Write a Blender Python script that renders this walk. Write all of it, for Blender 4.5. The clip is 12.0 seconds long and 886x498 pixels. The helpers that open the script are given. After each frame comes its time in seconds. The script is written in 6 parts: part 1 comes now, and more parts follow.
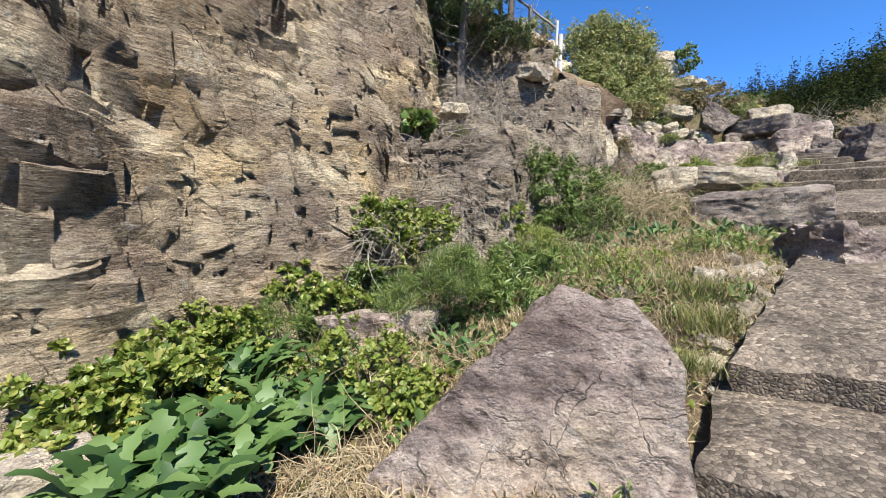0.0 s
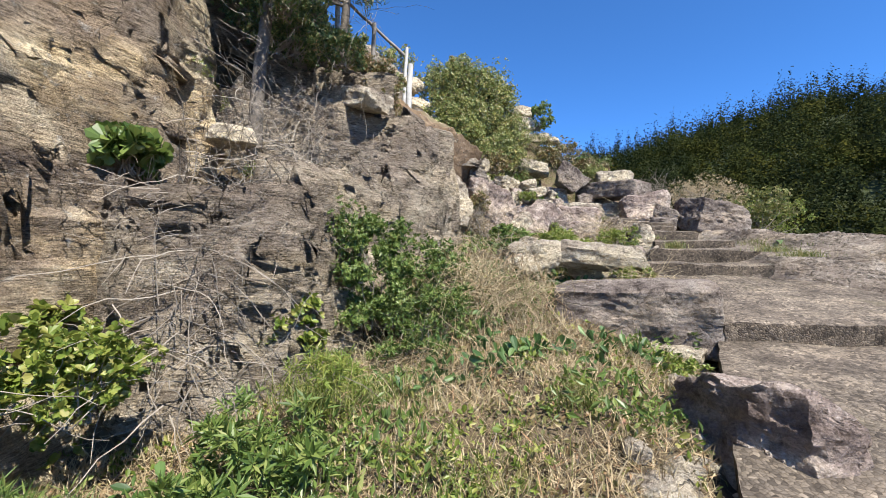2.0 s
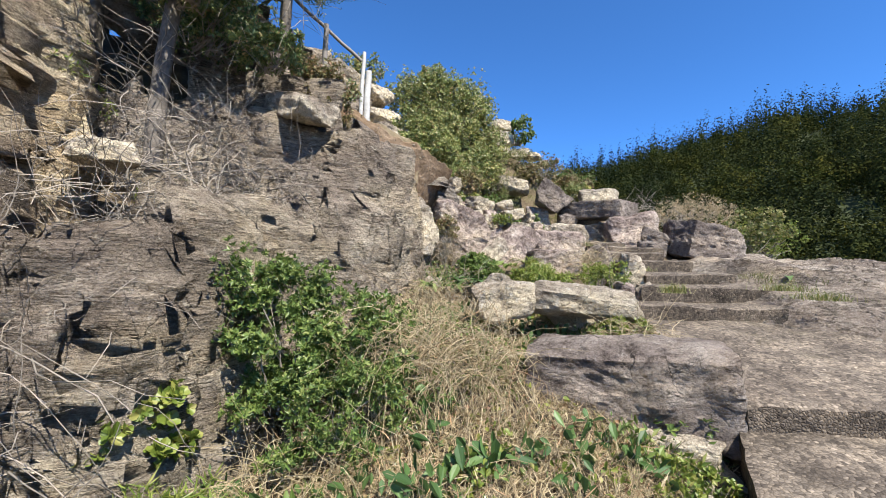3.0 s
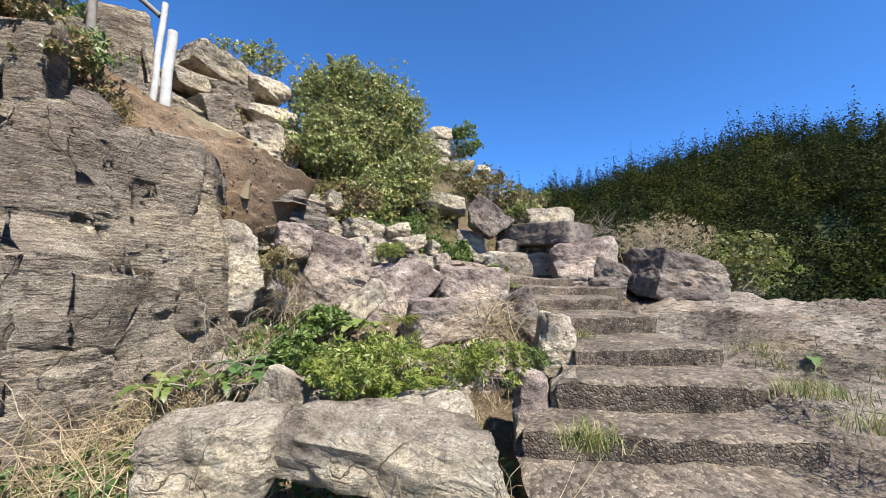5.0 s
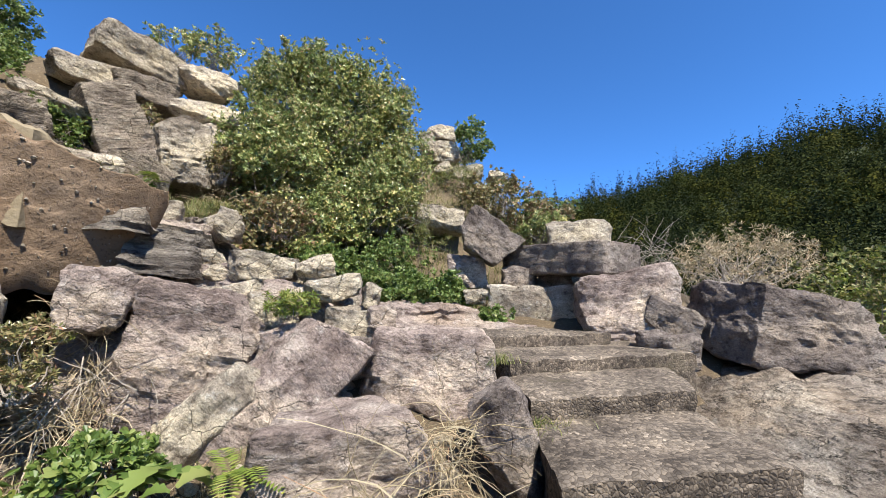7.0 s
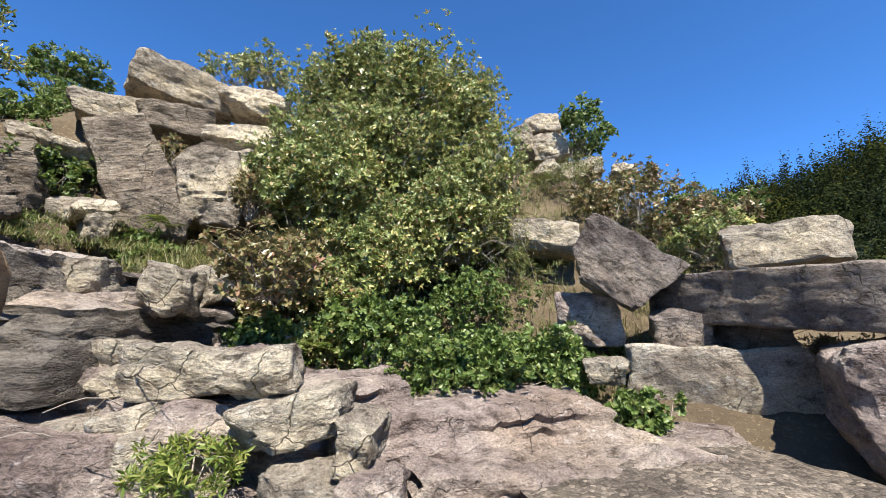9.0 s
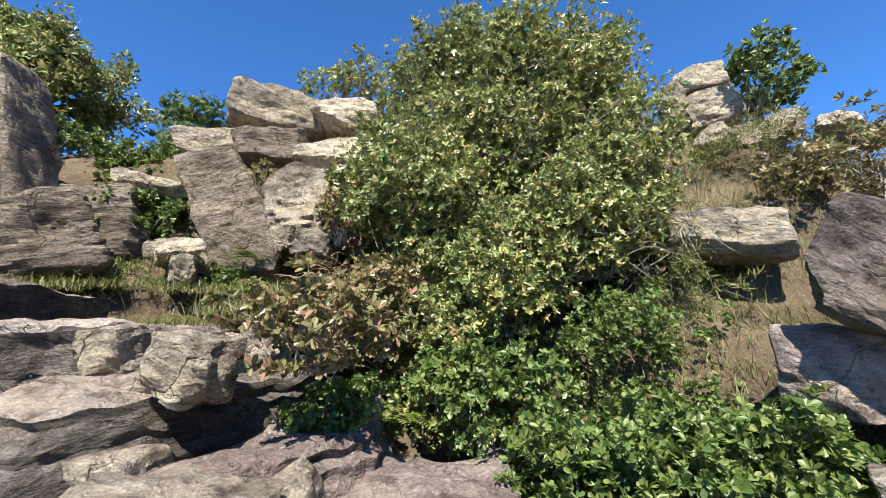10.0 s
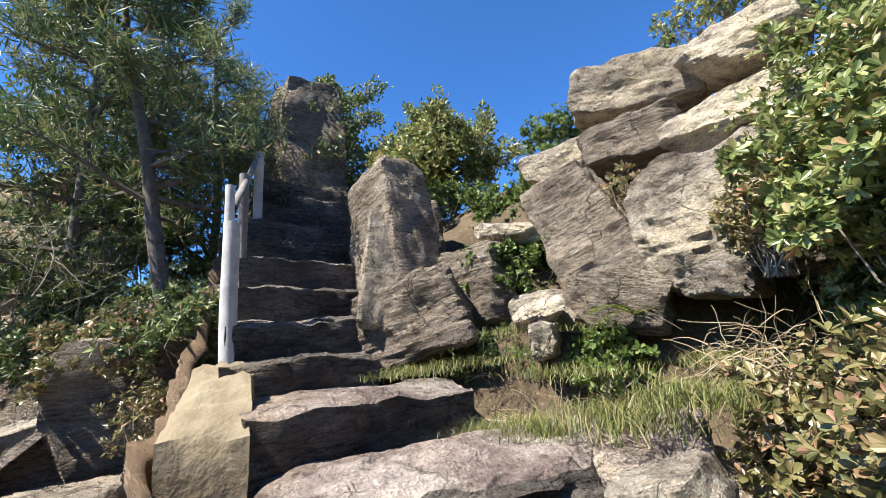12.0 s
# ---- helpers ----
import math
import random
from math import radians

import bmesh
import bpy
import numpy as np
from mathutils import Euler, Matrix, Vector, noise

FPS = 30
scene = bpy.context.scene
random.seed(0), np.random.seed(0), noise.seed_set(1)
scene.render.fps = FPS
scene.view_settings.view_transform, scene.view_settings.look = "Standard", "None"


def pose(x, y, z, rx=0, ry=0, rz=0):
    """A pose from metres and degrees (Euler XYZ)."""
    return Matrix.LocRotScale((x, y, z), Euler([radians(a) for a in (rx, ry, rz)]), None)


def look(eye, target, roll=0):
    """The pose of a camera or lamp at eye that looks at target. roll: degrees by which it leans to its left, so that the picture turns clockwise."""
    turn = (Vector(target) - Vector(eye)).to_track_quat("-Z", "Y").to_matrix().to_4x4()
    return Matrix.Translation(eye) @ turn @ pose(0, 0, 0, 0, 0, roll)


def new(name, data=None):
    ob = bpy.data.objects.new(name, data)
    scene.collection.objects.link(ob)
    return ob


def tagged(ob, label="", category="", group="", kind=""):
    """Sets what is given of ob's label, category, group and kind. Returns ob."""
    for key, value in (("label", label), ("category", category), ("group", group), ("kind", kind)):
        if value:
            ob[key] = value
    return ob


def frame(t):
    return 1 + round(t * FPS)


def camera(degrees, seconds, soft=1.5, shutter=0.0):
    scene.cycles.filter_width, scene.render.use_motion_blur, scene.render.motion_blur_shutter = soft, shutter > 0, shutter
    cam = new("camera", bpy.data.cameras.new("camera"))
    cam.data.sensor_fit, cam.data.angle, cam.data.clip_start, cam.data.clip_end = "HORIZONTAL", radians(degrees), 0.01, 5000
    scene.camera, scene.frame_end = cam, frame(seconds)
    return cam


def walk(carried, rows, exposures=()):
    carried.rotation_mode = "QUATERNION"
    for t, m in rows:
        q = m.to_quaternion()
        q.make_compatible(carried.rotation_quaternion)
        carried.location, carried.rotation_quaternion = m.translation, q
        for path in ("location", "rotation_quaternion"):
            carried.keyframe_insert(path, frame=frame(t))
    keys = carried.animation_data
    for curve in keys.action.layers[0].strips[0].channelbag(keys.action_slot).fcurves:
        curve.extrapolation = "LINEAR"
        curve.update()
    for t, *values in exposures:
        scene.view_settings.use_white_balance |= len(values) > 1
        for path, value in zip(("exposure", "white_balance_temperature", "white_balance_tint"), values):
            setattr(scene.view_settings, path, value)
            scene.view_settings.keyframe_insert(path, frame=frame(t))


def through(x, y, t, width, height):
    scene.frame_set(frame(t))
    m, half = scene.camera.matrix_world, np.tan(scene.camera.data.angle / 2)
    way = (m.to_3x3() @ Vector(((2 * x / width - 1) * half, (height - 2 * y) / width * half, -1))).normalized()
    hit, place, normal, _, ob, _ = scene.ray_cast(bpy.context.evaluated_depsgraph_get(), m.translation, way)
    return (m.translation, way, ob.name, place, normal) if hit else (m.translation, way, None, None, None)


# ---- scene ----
cam = camera(94.62, 12.0, soft=0.9)
PATH = [
    (0.0, look((0.000, 0.000, 1.380), (-0.001, 3.993, 1.146), -0.40)),
    (0.5, look((0.438, 0.621, 1.539), (0.968, 4.583, 1.371), 0.45)),
    (1.0, look((0.863, 1.223, 1.765), (1.733, 5.126, 1.686), 0.94)),
    (1.5, look((1.059, 1.759, 1.945), (2.131, 5.613, 1.959), 1.15)),
    (2.0, look((1.303, 2.466, 2.128), (2.495, 6.283, 2.232), 1.22)),
    (2.5, look((1.668, 2.919, 2.373), (2.928, 6.711, 2.545), 1.14)),
    (3.0, look((2.096, 3.428, 2.554), (3.409, 7.200, 2.781), 1.10)),
    (3.5, look((2.788, 3.839, 2.718), (4.151, 7.590, 2.978), 1.01)),
    (3.7, look((3.048, 3.979, 2.816), (4.432, 7.720, 3.111), 1.00)),
    (5.3, look((5.152, 5.732, 3.179), (6.592, 9.440, 3.604), 0.67)),
    (5.5, look((5.364, 5.969, 3.234), (6.799, 9.678, 3.664), 0.62)),
    (6.0, look((5.791, 6.474, 3.512), (7.162, 10.202, 3.983), 0.46)),
    (6.5, look((6.158, 6.982, 3.623), (7.410, 10.747, 4.131), 0.27)),
    (7.0, look((6.624, 7.473, 3.748), (7.710, 11.284, 4.292), 0.03)),
    (7.2, look((6.777, 7.651, 3.766), (7.785, 11.483, 4.316), -0.22)),
    (8.8, look((7.451, 9.415, 4.353), (7.529, 13.354, 5.041), -1.30)),
    (9.0, look((7.519, 9.688, 4.364), (7.444, 13.625, 5.069), -1.56)),
    (9.5, look((7.629, 10.302, 4.561), (7.011, 14.186, 5.295), -2.08)),
    (10.0, look((7.494, 10.912, 4.793), (6.225, 14.632, 5.534), -2.73)),
    (10.5, look((7.397, 11.417, 5.000), (5.398, 14.802, 5.739), -3.13)),
    (11.0, look((7.232, 11.711, 5.222), (4.470, 14.509, 5.960), -3.43)),
    (11.5, look((6.997, 12.025, 5.420), (3.614, 14.021, 6.178), -3.82)),
    (12.0, look((6.736, 12.151, 5.577), (2.991, 13.309, 6.374), -4.12)),
]
walk(cam, PATH, exposures=[(0.0, 1.15), (9.0, 1.15), (10.5, 1.3), (12.0, 1.36)])


# ---- world and sun ----
SUN = Vector((0.16, -0.56, 0.82)).normalized()
world = bpy.data.worlds.new("sky")
scene.world = world
world.use_nodes = True
wn = world.node_tree.nodes
sky = wn.new("ShaderNodeTexSky")
sky.sky_type = "NISHITA"
sky.sun_disc = False
sky.sun_elevation = math.asin(SUN.z)
sky.sun_rotation = math.atan2(SUN.x, SUN.y)
sky.altitude, sky.air_density, sky.dust_density, sky.ozone_density = 5000.0, 1.0, 0.0, 8.0
wn["Background"].inputs["Strength"].default_value = 0.15
deep = wn.new("ShaderNodeHueSaturation")
deep.inputs["Saturation"].default_value = 1.12
world.node_tree.links.new(sky.outputs[0], deep.inputs["Color"])
world.node_tree.links.new(deep.outputs[0], wn["Background"].inputs["Color"])
sun = new("sun", bpy.data.lights.new("sun", "SUN"))
sun.data.energy, sun.data.angle, sun.data.color = 5.0, radians(0.5), (1.0, 0.95, 0.85)
sun.matrix_world = look((20, -20, 60), Vector((20, -20, 60)) - SUN)


# ---- materials ----
def ramp(nt, fac, stops):
    r = nt.nodes.new("ShaderNodeValToRGB")
    while len(r.color_ramp.elements) < len(stops):
        r.color_ramp.elements.new(0.5)
    for e, (p, c) in zip(r.color_ramp.elements, stops):
        e.position, e.color = p, (*c, 1)
    nt.links.new(fac, r.inputs[0])
    return r.outputs[0]


def noise_tex(nt, scale, stretch=(1, 1, 1), detail=6.0, rough=0.6):
    tc, mp, n = nt.nodes.new("ShaderNodeTexCoord"), nt.nodes.new("ShaderNodeMapping"), nt.nodes.new("ShaderNodeTexNoise")
    mp.inputs["Scale"].default_value = stretch
    n.inputs["Scale"].default_value, n.inputs["Detail"].default_value, n.inputs["Roughness"].default_value = scale, detail, rough
    nt.links.new(tc.outputs["Object"], mp.inputs[0])
    nt.links.new(mp.outputs[0], n.inputs[0])
    return n.outputs[0]


def cells(nt, scale, feature="F1", stretch=(1, 1, 1), colour=False):
    tc, mp, v = nt.nodes.new("ShaderNodeTexCoord"), nt.nodes.new("ShaderNodeMapping"), nt.nodes.new("ShaderNodeTexVoronoi")
    mp.inputs["Scale"].default_value = stretch
    v.feature = feature
    v.inputs["Scale"].default_value = scale
    nt.links.new(tc.outputs["Object"], mp.inputs[0])
    nt.links.new(mp.outputs[0], v.inputs[0])
    return v.outputs["Color" if colour else "Distance"]


def mix(nt, fac, a, b, mode="MIX"):
    m = nt.nodes.new("ShaderNodeMix")
    m.data_type, m.blend_type = "RGBA", mode
    for slot, v in ((0, fac), (6, a), (7, b)):
        if isinstance(v, (int, float)):
            m.inputs[slot].default_value = v
        elif isinstance(v, tuple):
            m.inputs[slot].default_value = (*v, 1)
        else:
            nt.links.new(v, m.inputs[slot])
    return m.outputs[2]


def bump(nt, height, strength, distance, below=None):
    b = nt.nodes.new("ShaderNodeBump")
    b.inputs["Strength"].default_value, b.inputs["Distance"].default_value = strength, distance
    nt.links.new(height, b.inputs["Height"])
    if below:
        nt.links.new(below, b.inputs["Normal"])
    return b.outputs[0]


def material(name, rough=0.9):
    m = bpy.data.materials.new(name)
    m.use_nodes = True
    p = m.node_tree.nodes["Principled BSDF"]
    p.inputs["Roughness"].default_value = rough
    p.inputs["Specular IOR Level"].default_value = 0.25
    return m, m.node_tree, p


def warped_cells(nt, scale, stretch, warp):
    """Distance to the edges of cells whose borders wander."""
    tc, mp, n, v = (nt.nodes.new("ShaderNode" + k) for k in ("TexCoord", "Mapping", "TexNoise", "TexVoronoi"))
    mp.inputs["Scale"].default_value = stretch
    n.inputs["Scale"].default_value, n.inputs["Detail"].default_value = 3.5, 4.0
    v.feature = "DISTANCE_TO_EDGE"
    v.inputs["Scale"].default_value = scale
    nt.links.new(tc.outputs["Object"], mp.inputs[0])
    nt.links.new(mp.outputs[0], n.inputs[0])
    nt.links.new(mix(nt, warp, mp.outputs[0], n.outputs["Color"], "ADD"), v.inputs[0])
    return v.outputs["Distance"]


def rock_material(name, dark, mid, light, tint, strata=4.0, stain=(0.03, 0.026, 0.022), per_object=0.2, weather=None, crack=2.0):
    """Bedded rock: uneven tone, thin dark partings along the beds, cracks across them, pale chips, rust and weathered
    patches, and crevice shade in the colour.
    """
    m, nt, p = material(name, 0.9)
    tone = noise_tex(nt, 1.3, (1, 1, 1.7), 9.0, 0.62)
    col = ramp(nt, tone, [(0.32, dark), (0.48, mid), (0.64, light)])
    patch = ramp(nt, noise_tex(nt, 0.9, (1, 1, 1.3), 5.0), [(0.50, (0, 0, 0)), (0.66, (1, 1, 1))])
    col = mix(nt, patch, col, mix(nt, 0.6, col, tint))
    broad = ramp(nt, noise_tex(nt, 0.55, (1, 1, 2.2), 3.0, 0.5), [(0.36, (0.72, 0.68, 0.66)), (0.52, (1.0, 0.98, 0.95)), (0.66, (1.2, 1.16, 1.08))])
    col = mix(nt, 1.0, col, broad, "MULTIPLY")
    if weather:
        worn = ramp(nt, noise_tex(nt, 0.42, (1, 1, 1.4), 6.0, 0.55), [(0.50, (0, 0, 0)), (0.58, (0.85, 0.85, 0.85))])
        col = mix(nt, worn, col, mix(nt, 0.78, col, weather))
    # Pale spots for whitish chips, their sunlit brightness put into the colour.
    pale_chips = ramp(nt, noise_tex(nt, 9.0, (1, 1, 1), 6.0, 0.7), [(0.58, (0, 0, 0)), (0.68, (0.55, 0.55, 0.55))])
    col = mix(nt, pale_chips, col, tuple(min(0.62, 1.12 * v + 0.03) for v in light))
    grain = ramp(nt, noise_tex(nt, 48.0, (1, 1, 1.6), 5.0, 0.7), [(0.3, (0.62, 0.61, 0.60)), (0.7, (1.3, 1.3, 1.3))])
    col = mix(nt, 1.0, col, grain, "MULTIPLY")
    # Crevice shade put into the colour: darkest where the bed relief dips.
    crevice_shade = ramp(nt, noise_tex(nt, 7.0, (1, 1, strata * 0.8), 8.0, 0.68), [(0.34, (0.36, 0.33, 0.31) if strata < 3 else (0.5, 0.46, 0.43)), (0.46, (0.9, 0.89, 0.88)), (0.60, (1.15, 1.15, 1.13))])
    col = mix(nt, 1.0, col, crevice_shade, "MULTIPLY")
    part = noise_tex(nt, 2.2, (1, 1, strata), 5.0, 0.62)
    lines = ramp(nt, part, [(0.475, (0, 0, 0)), (0.5, (1, 1, 1)), (0.525, (0, 0, 0))])
    gate = ramp(nt, noise_tex(nt, 3.1, (1, 1, 1.5), 4.0), [(0.44, (0, 0, 0)), (0.60, (0.85, 0.85, 0.85) if strata > 3 else (0.2, 0.2, 0.2))])
    lines = mix(nt, 1.0, lines, gate, "MULTIPLY")
    split = ramp(nt, warped_cells(nt, crack, (1, 1, 0.8), 0.35), [(0.0, (0.8, 0.8, 0.8)), (0.009, (0, 0, 0))])
    some = ramp(nt, noise_tex(nt, 1.6, (1, 1, 1), 3.0), [(0.53, (0, 0, 0)), (0.60, (0.9, 0.9, 0.9))])
    lines = mix(nt, 1.0, lines, mix(nt, 1.0, split, some, "MULTIPLY"), "LIGHTEN")
    col = mix(nt, lines, col, stain)
    stains = ramp(nt, noise_tex(nt, 4.5, (1, 1, 0.8), 8.0, 0.72), [(0.58, (0, 0, 0)), (0.68, (0.7, 0.7, 0.7))])
    col = mix(nt, stains, col, tuple(0.35 * v for v in dark))
    info = nt.nodes.new("ShaderNodeObjectInfo")
    shade = ramp(nt, info.outputs["Random"], [(0.0, (1 - per_object,) * 3), (1.0, (1 + per_object,) * 3)])
    col = mix(nt, 1.0, col, shade, "MULTIPLY")
    nt.links.new(col, p.inputs["Base Color"])
    fine = bump(nt, noise_tex(nt, 26.0, (0.7, 0.7, 2.2), 7.0, 0.72), 1.0, 0.03)
    bed = bump(nt, noise_tex(nt, 7.0, (1, 1, strata * 0.8), 8.0, 0.68), 1.0, 0.10, fine)
    wide = bump(nt, noise_tex(nt, 3.2, (1, 1, 1.4), 7.0, 0.6), 0.9, 0.13, bed)
    chips = nt.nodes.new("ShaderNodeSeparateColor")
    nt.links.new(cells(nt, 5.5, "F1", (1, 1, 1.5), True), chips.inputs[0])
    wide = bump(nt, chips.outputs[0], 0.75, 0.05, wide)
    low = nt.nodes.new("ShaderNodeInvert")
    nt.links.new(lines, low.inputs["Color"])
    nt.links.new(bump(nt, low.outputs[0], 1.0, 0.05, wide), p.inputs["Normal"])
    return m


CLIFF = rock_material("cliff_rock", (0.329, 0.262, 0.189), (0.573, 0.476, 0.348), (0.756, 0.665, 0.5), (0.647, 0.47, 0.244), 11.0, weather=(0.244, 0.189, 0.159), crack=1.1)
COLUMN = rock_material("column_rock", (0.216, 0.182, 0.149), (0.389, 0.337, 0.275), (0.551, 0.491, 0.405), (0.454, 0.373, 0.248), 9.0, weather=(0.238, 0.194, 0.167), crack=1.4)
PURPLE = rock_material("purple_rock", (0.213, 0.168, 0.155), (0.361, 0.3, 0.276), (0.51, 0.454, 0.414), (0.431, 0.342, 0.263), 1.7, per_object=0.15, crack=2.6)
GREY = rock_material("grey_rock", (0.252, 0.216, 0.176), (0.442, 0.394, 0.328), (0.627, 0.577, 0.493), (0.442, 0.367, 0.246), 1.7, per_object=0.18, crack=2.2)
# Own colour of dark stones; on shaded ones it puts the shade in.
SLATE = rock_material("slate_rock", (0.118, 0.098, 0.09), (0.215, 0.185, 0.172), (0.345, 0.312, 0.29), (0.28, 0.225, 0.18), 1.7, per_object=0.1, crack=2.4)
SHELF = rock_material("shelf_rock", (0.16, 0.135, 0.115), (0.29, 0.25, 0.215), (0.40, 0.36, 0.315), (0.33, 0.26, 0.19), 5.0, crack=1.2)
# Dark stair rock, with the pines' shade on the stairs put into the colour.
SHADED_STAIR = rock_material("shaded_stair_rock", (0.0938, 0.0825, 0.075), (0.175, 0.156, 0.14), (0.3, 0.273, 0.244), (0.237, 0.2, 0.156), 6.0, per_object=0.12)


def concrete_material(name, lo, hi, pebble, depth):
    """Worn concrete with its pebbles laid bare."""
    m, nt, p = material(name, 0.9)
    base = ramp(nt, noise_tex(nt, 1.7, (1, 1, 1), 6.0), [(0.3, lo), (0.7, hi)])
    stones = cells(nt, pebble, colour=True)
    sep = nt.nodes.new("ShaderNodeSeparateColor")
    nt.links.new(stones, sep.inputs[0])
    tone = ramp(nt, sep.outputs[0], [(0.0, (0.4, 0.38, 0.36)), (0.55, (0.95, 0.92, 0.88)), (0.9, (1.15, 1.1, 1.02)), (1.0, (1.7, 1.65, 1.55))])
    col = mix(nt, 1.0, base, tone, "MULTIPLY")
    gap = ramp(nt, cells(nt, pebble, "DISTANCE_TO_EDGE"), [(0.02, (0.62, 0.60, 0.57)), (0.12, (1, 1, 1))])
    col = mix(nt, 1.0, col, gap, "MULTIPLY")
    worn = ramp(nt, noise_tex(nt, 2.6, (1, 1, 1), 7.0, 0.65), [(0.36, (0.62, 0.60, 0.58)), (0.5, (1, 0.98, 0.96)), (0.64, (1.38, 1.34, 1.28))])
    col = mix(nt, 1.0, col, worn, "MULTIPLY")
    moss = ramp(nt, noise_tex(nt, 1.1, (1, 1, 1), 8.0, 0.7), [(0.58, (0, 0, 0)), (0.68, (0.7, 0.7, 0.7))])
    col = mix(nt, moss, col, (0.10, 0.085, 0.055))
    nt.links.new(col, p.inputs["Base Color"])
    near = bump(nt, cells(nt, pebble, "DISTANCE_TO_EDGE"), 0.9, depth)
    nt.links.new(bump(nt, noise_tex(nt, 7.0, (1, 1, 1), 7.0), 0.7, 0.03, near), p.inputs["Normal"])
    return m


CONCRETE = concrete_material("pebbled_concrete", (0.106, 0.0907, 0.0792), (0.196, 0.173, 0.149), 34.0, 0.010)
RISER = concrete_material("coarse_concrete", (0.0992, 0.084, 0.0695), (0.154, 0.131, 0.109), 36.0, 0.016)


def soil_material(name, a, b, c, litter):
    m, nt, p = material(name, 0.95)
    col = ramp(nt, noise_tex(nt, 0.9, (1, 1, 1), 8.0, 0.65), [(0.3, a), (0.52, b), (0.7, c)])
    bits = ramp(nt, noise_tex(nt, 26.0, (1, 1, 1), 5.0, 0.75), [(0.56, (0, 0, 0)), (0.64, (1, 1, 1))])
    col = mix(nt, bits, col, litter)
    nt.links.new(col, p.inputs["Base Color"])
    fine = bump(nt, noise_tex(nt, 45.0, (1, 1, 1), 5.0, 0.7), 0.8, 0.015)
    nt.links.new(bump(nt, noise_tex(nt, 6.0, (1, 1, 1), 8.0, 0.7), 0.8, 0.05, fine), p.inputs["Normal"])
    return m


SOIL = soil_material("litter_soil", (0.0615, 0.0443, 0.0295), (0.102, 0.0754, 0.0476), (0.148, 0.115, 0.0722), (0.213, 0.164, 0.102))
EARTH = soil_material("bare_earth", (0.139, 0.0912, 0.0584), (0.205, 0.14, 0.0891), (0.266, 0.195, 0.134), (0.103, 0.0717, 0.0492))


def leaf_material(name, stops, rough=0.45, through=0.35):
    """Leaves that differ one by one in colour, shining a little and letting light through."""
    m, nt, p = material(name, rough)
    p.inputs["Specular IOR Level"].default_value = 0.5
    g = nt.nodes.new("ShaderNodeNewGeometry")
    col = ramp(nt, g.outputs["Random Per Island"], stops)
    nt.links.new(col, p.inputs["Base Color"])
    t, s = nt.nodes.new("ShaderNodeBsdfTranslucent"), nt.nodes.new("ShaderNodeMixShader")
    nt.links.new(col, t.inputs["Color"])
    s.inputs[0].default_value = through
    nt.links.new(p.outputs[0], s.inputs[1])
    nt.links.new(t.outputs[0], s.inputs[2])
    nt.links.new(s.outputs[0], nt.nodes["Material Output"].inputs["Surface"])
    return m


GLOSSY = leaf_material("evergreen_leaf", [(0.0, (0.0951, 0.137, 0.0419)), (0.4, (0.199, 0.25, 0.0799)), (0.75, (0.333, 0.351, 0.129)), (0.93, (0.514, 0.447, 0.199)), (1.0, (0.399, 0.218, 0.134))], 0.30, 0.25)
RUSSET = leaf_material("russet_leaf", [(0.0, (0.10, 0.105, 0.038)), (0.45, (0.19, 0.175, 0.068)), (0.75, (0.27, 0.215, 0.10)), (0.93, (0.30, 0.185, 0.105)), (1.0, (0.36, 0.19, 0.125))], 0.34, 0.25)
FRESH = leaf_material("fresh_leaf", [(0.0, (0.054, 0.0945, 0.0198)), (0.5, (0.117, 0.18, 0.0405)), (0.85, (0.189, 0.242, 0.063)), (1.0, (0.27, 0.288, 0.099))], 0.42, 0.35)
LIME = leaf_material("lime_leaf", [(0.0, (0.099, 0.149, 0.0248)), (0.5, (0.188, 0.247, 0.0445)), (0.85, (0.288, 0.307, 0.0692)), (1.0, (0.356, 0.326, 0.119))], 0.45, 0.4)
BROAD = leaf_material("broad_leaf", [(0.0, (0.0389, 0.0821, 0.0242)), (0.5, (0.0734, 0.143, 0.0389)), (1.0, (0.13, 0.203, 0.0648))], 0.5, 0.3)
STRAW = leaf_material("straw", [(0.0, (0.23, 0.173, 0.0959)), (0.5, (0.384, 0.307, 0.182)), (0.85, (0.499, 0.423, 0.278)), (1.0, (0.432, 0.259, 0.144))], 0.7, 0.2)
GRASS = leaf_material("grass_blade", [(0.0, (0.0745, 0.108, 0.0248)), (0.45, (0.158, 0.182, 0.0455)), (0.75, (0.256, 0.24, 0.0828)), (1.0, (0.373, 0.315, 0.174))], 0.55, 0.35)
# Leaf colour kept near black: the far woods' shade is put into it.
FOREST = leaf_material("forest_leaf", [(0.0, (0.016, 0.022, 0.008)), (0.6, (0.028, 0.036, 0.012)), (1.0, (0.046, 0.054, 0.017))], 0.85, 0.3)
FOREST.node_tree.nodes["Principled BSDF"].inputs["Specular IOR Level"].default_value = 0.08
NEEDLE = leaf_material("pine_needle", [(0.0, (0.0556, 0.101, 0.041)), (0.5, (0.121, 0.176, 0.0629)), (0.85, (0.242, 0.273, 0.0915)), (1.0, (0.364, 0.252, 0.137))], 0.5, 0.25)


def vary(m, scale, stops):
    """Shift a leaf material's colour over patches of a tree's size."""
    nt = m.node_tree
    p = nt.nodes["Principled BSDF"]
    link_in = p.inputs["Base Color"].links[0].from_socket
    col = mix(nt, 1.0, link_in, ramp(nt, noise_tex(nt, scale, (1, 1, 1), 3.0, 0.6), stops), "MULTIPLY")
    nt.links.new(col, p.inputs["Base Color"])


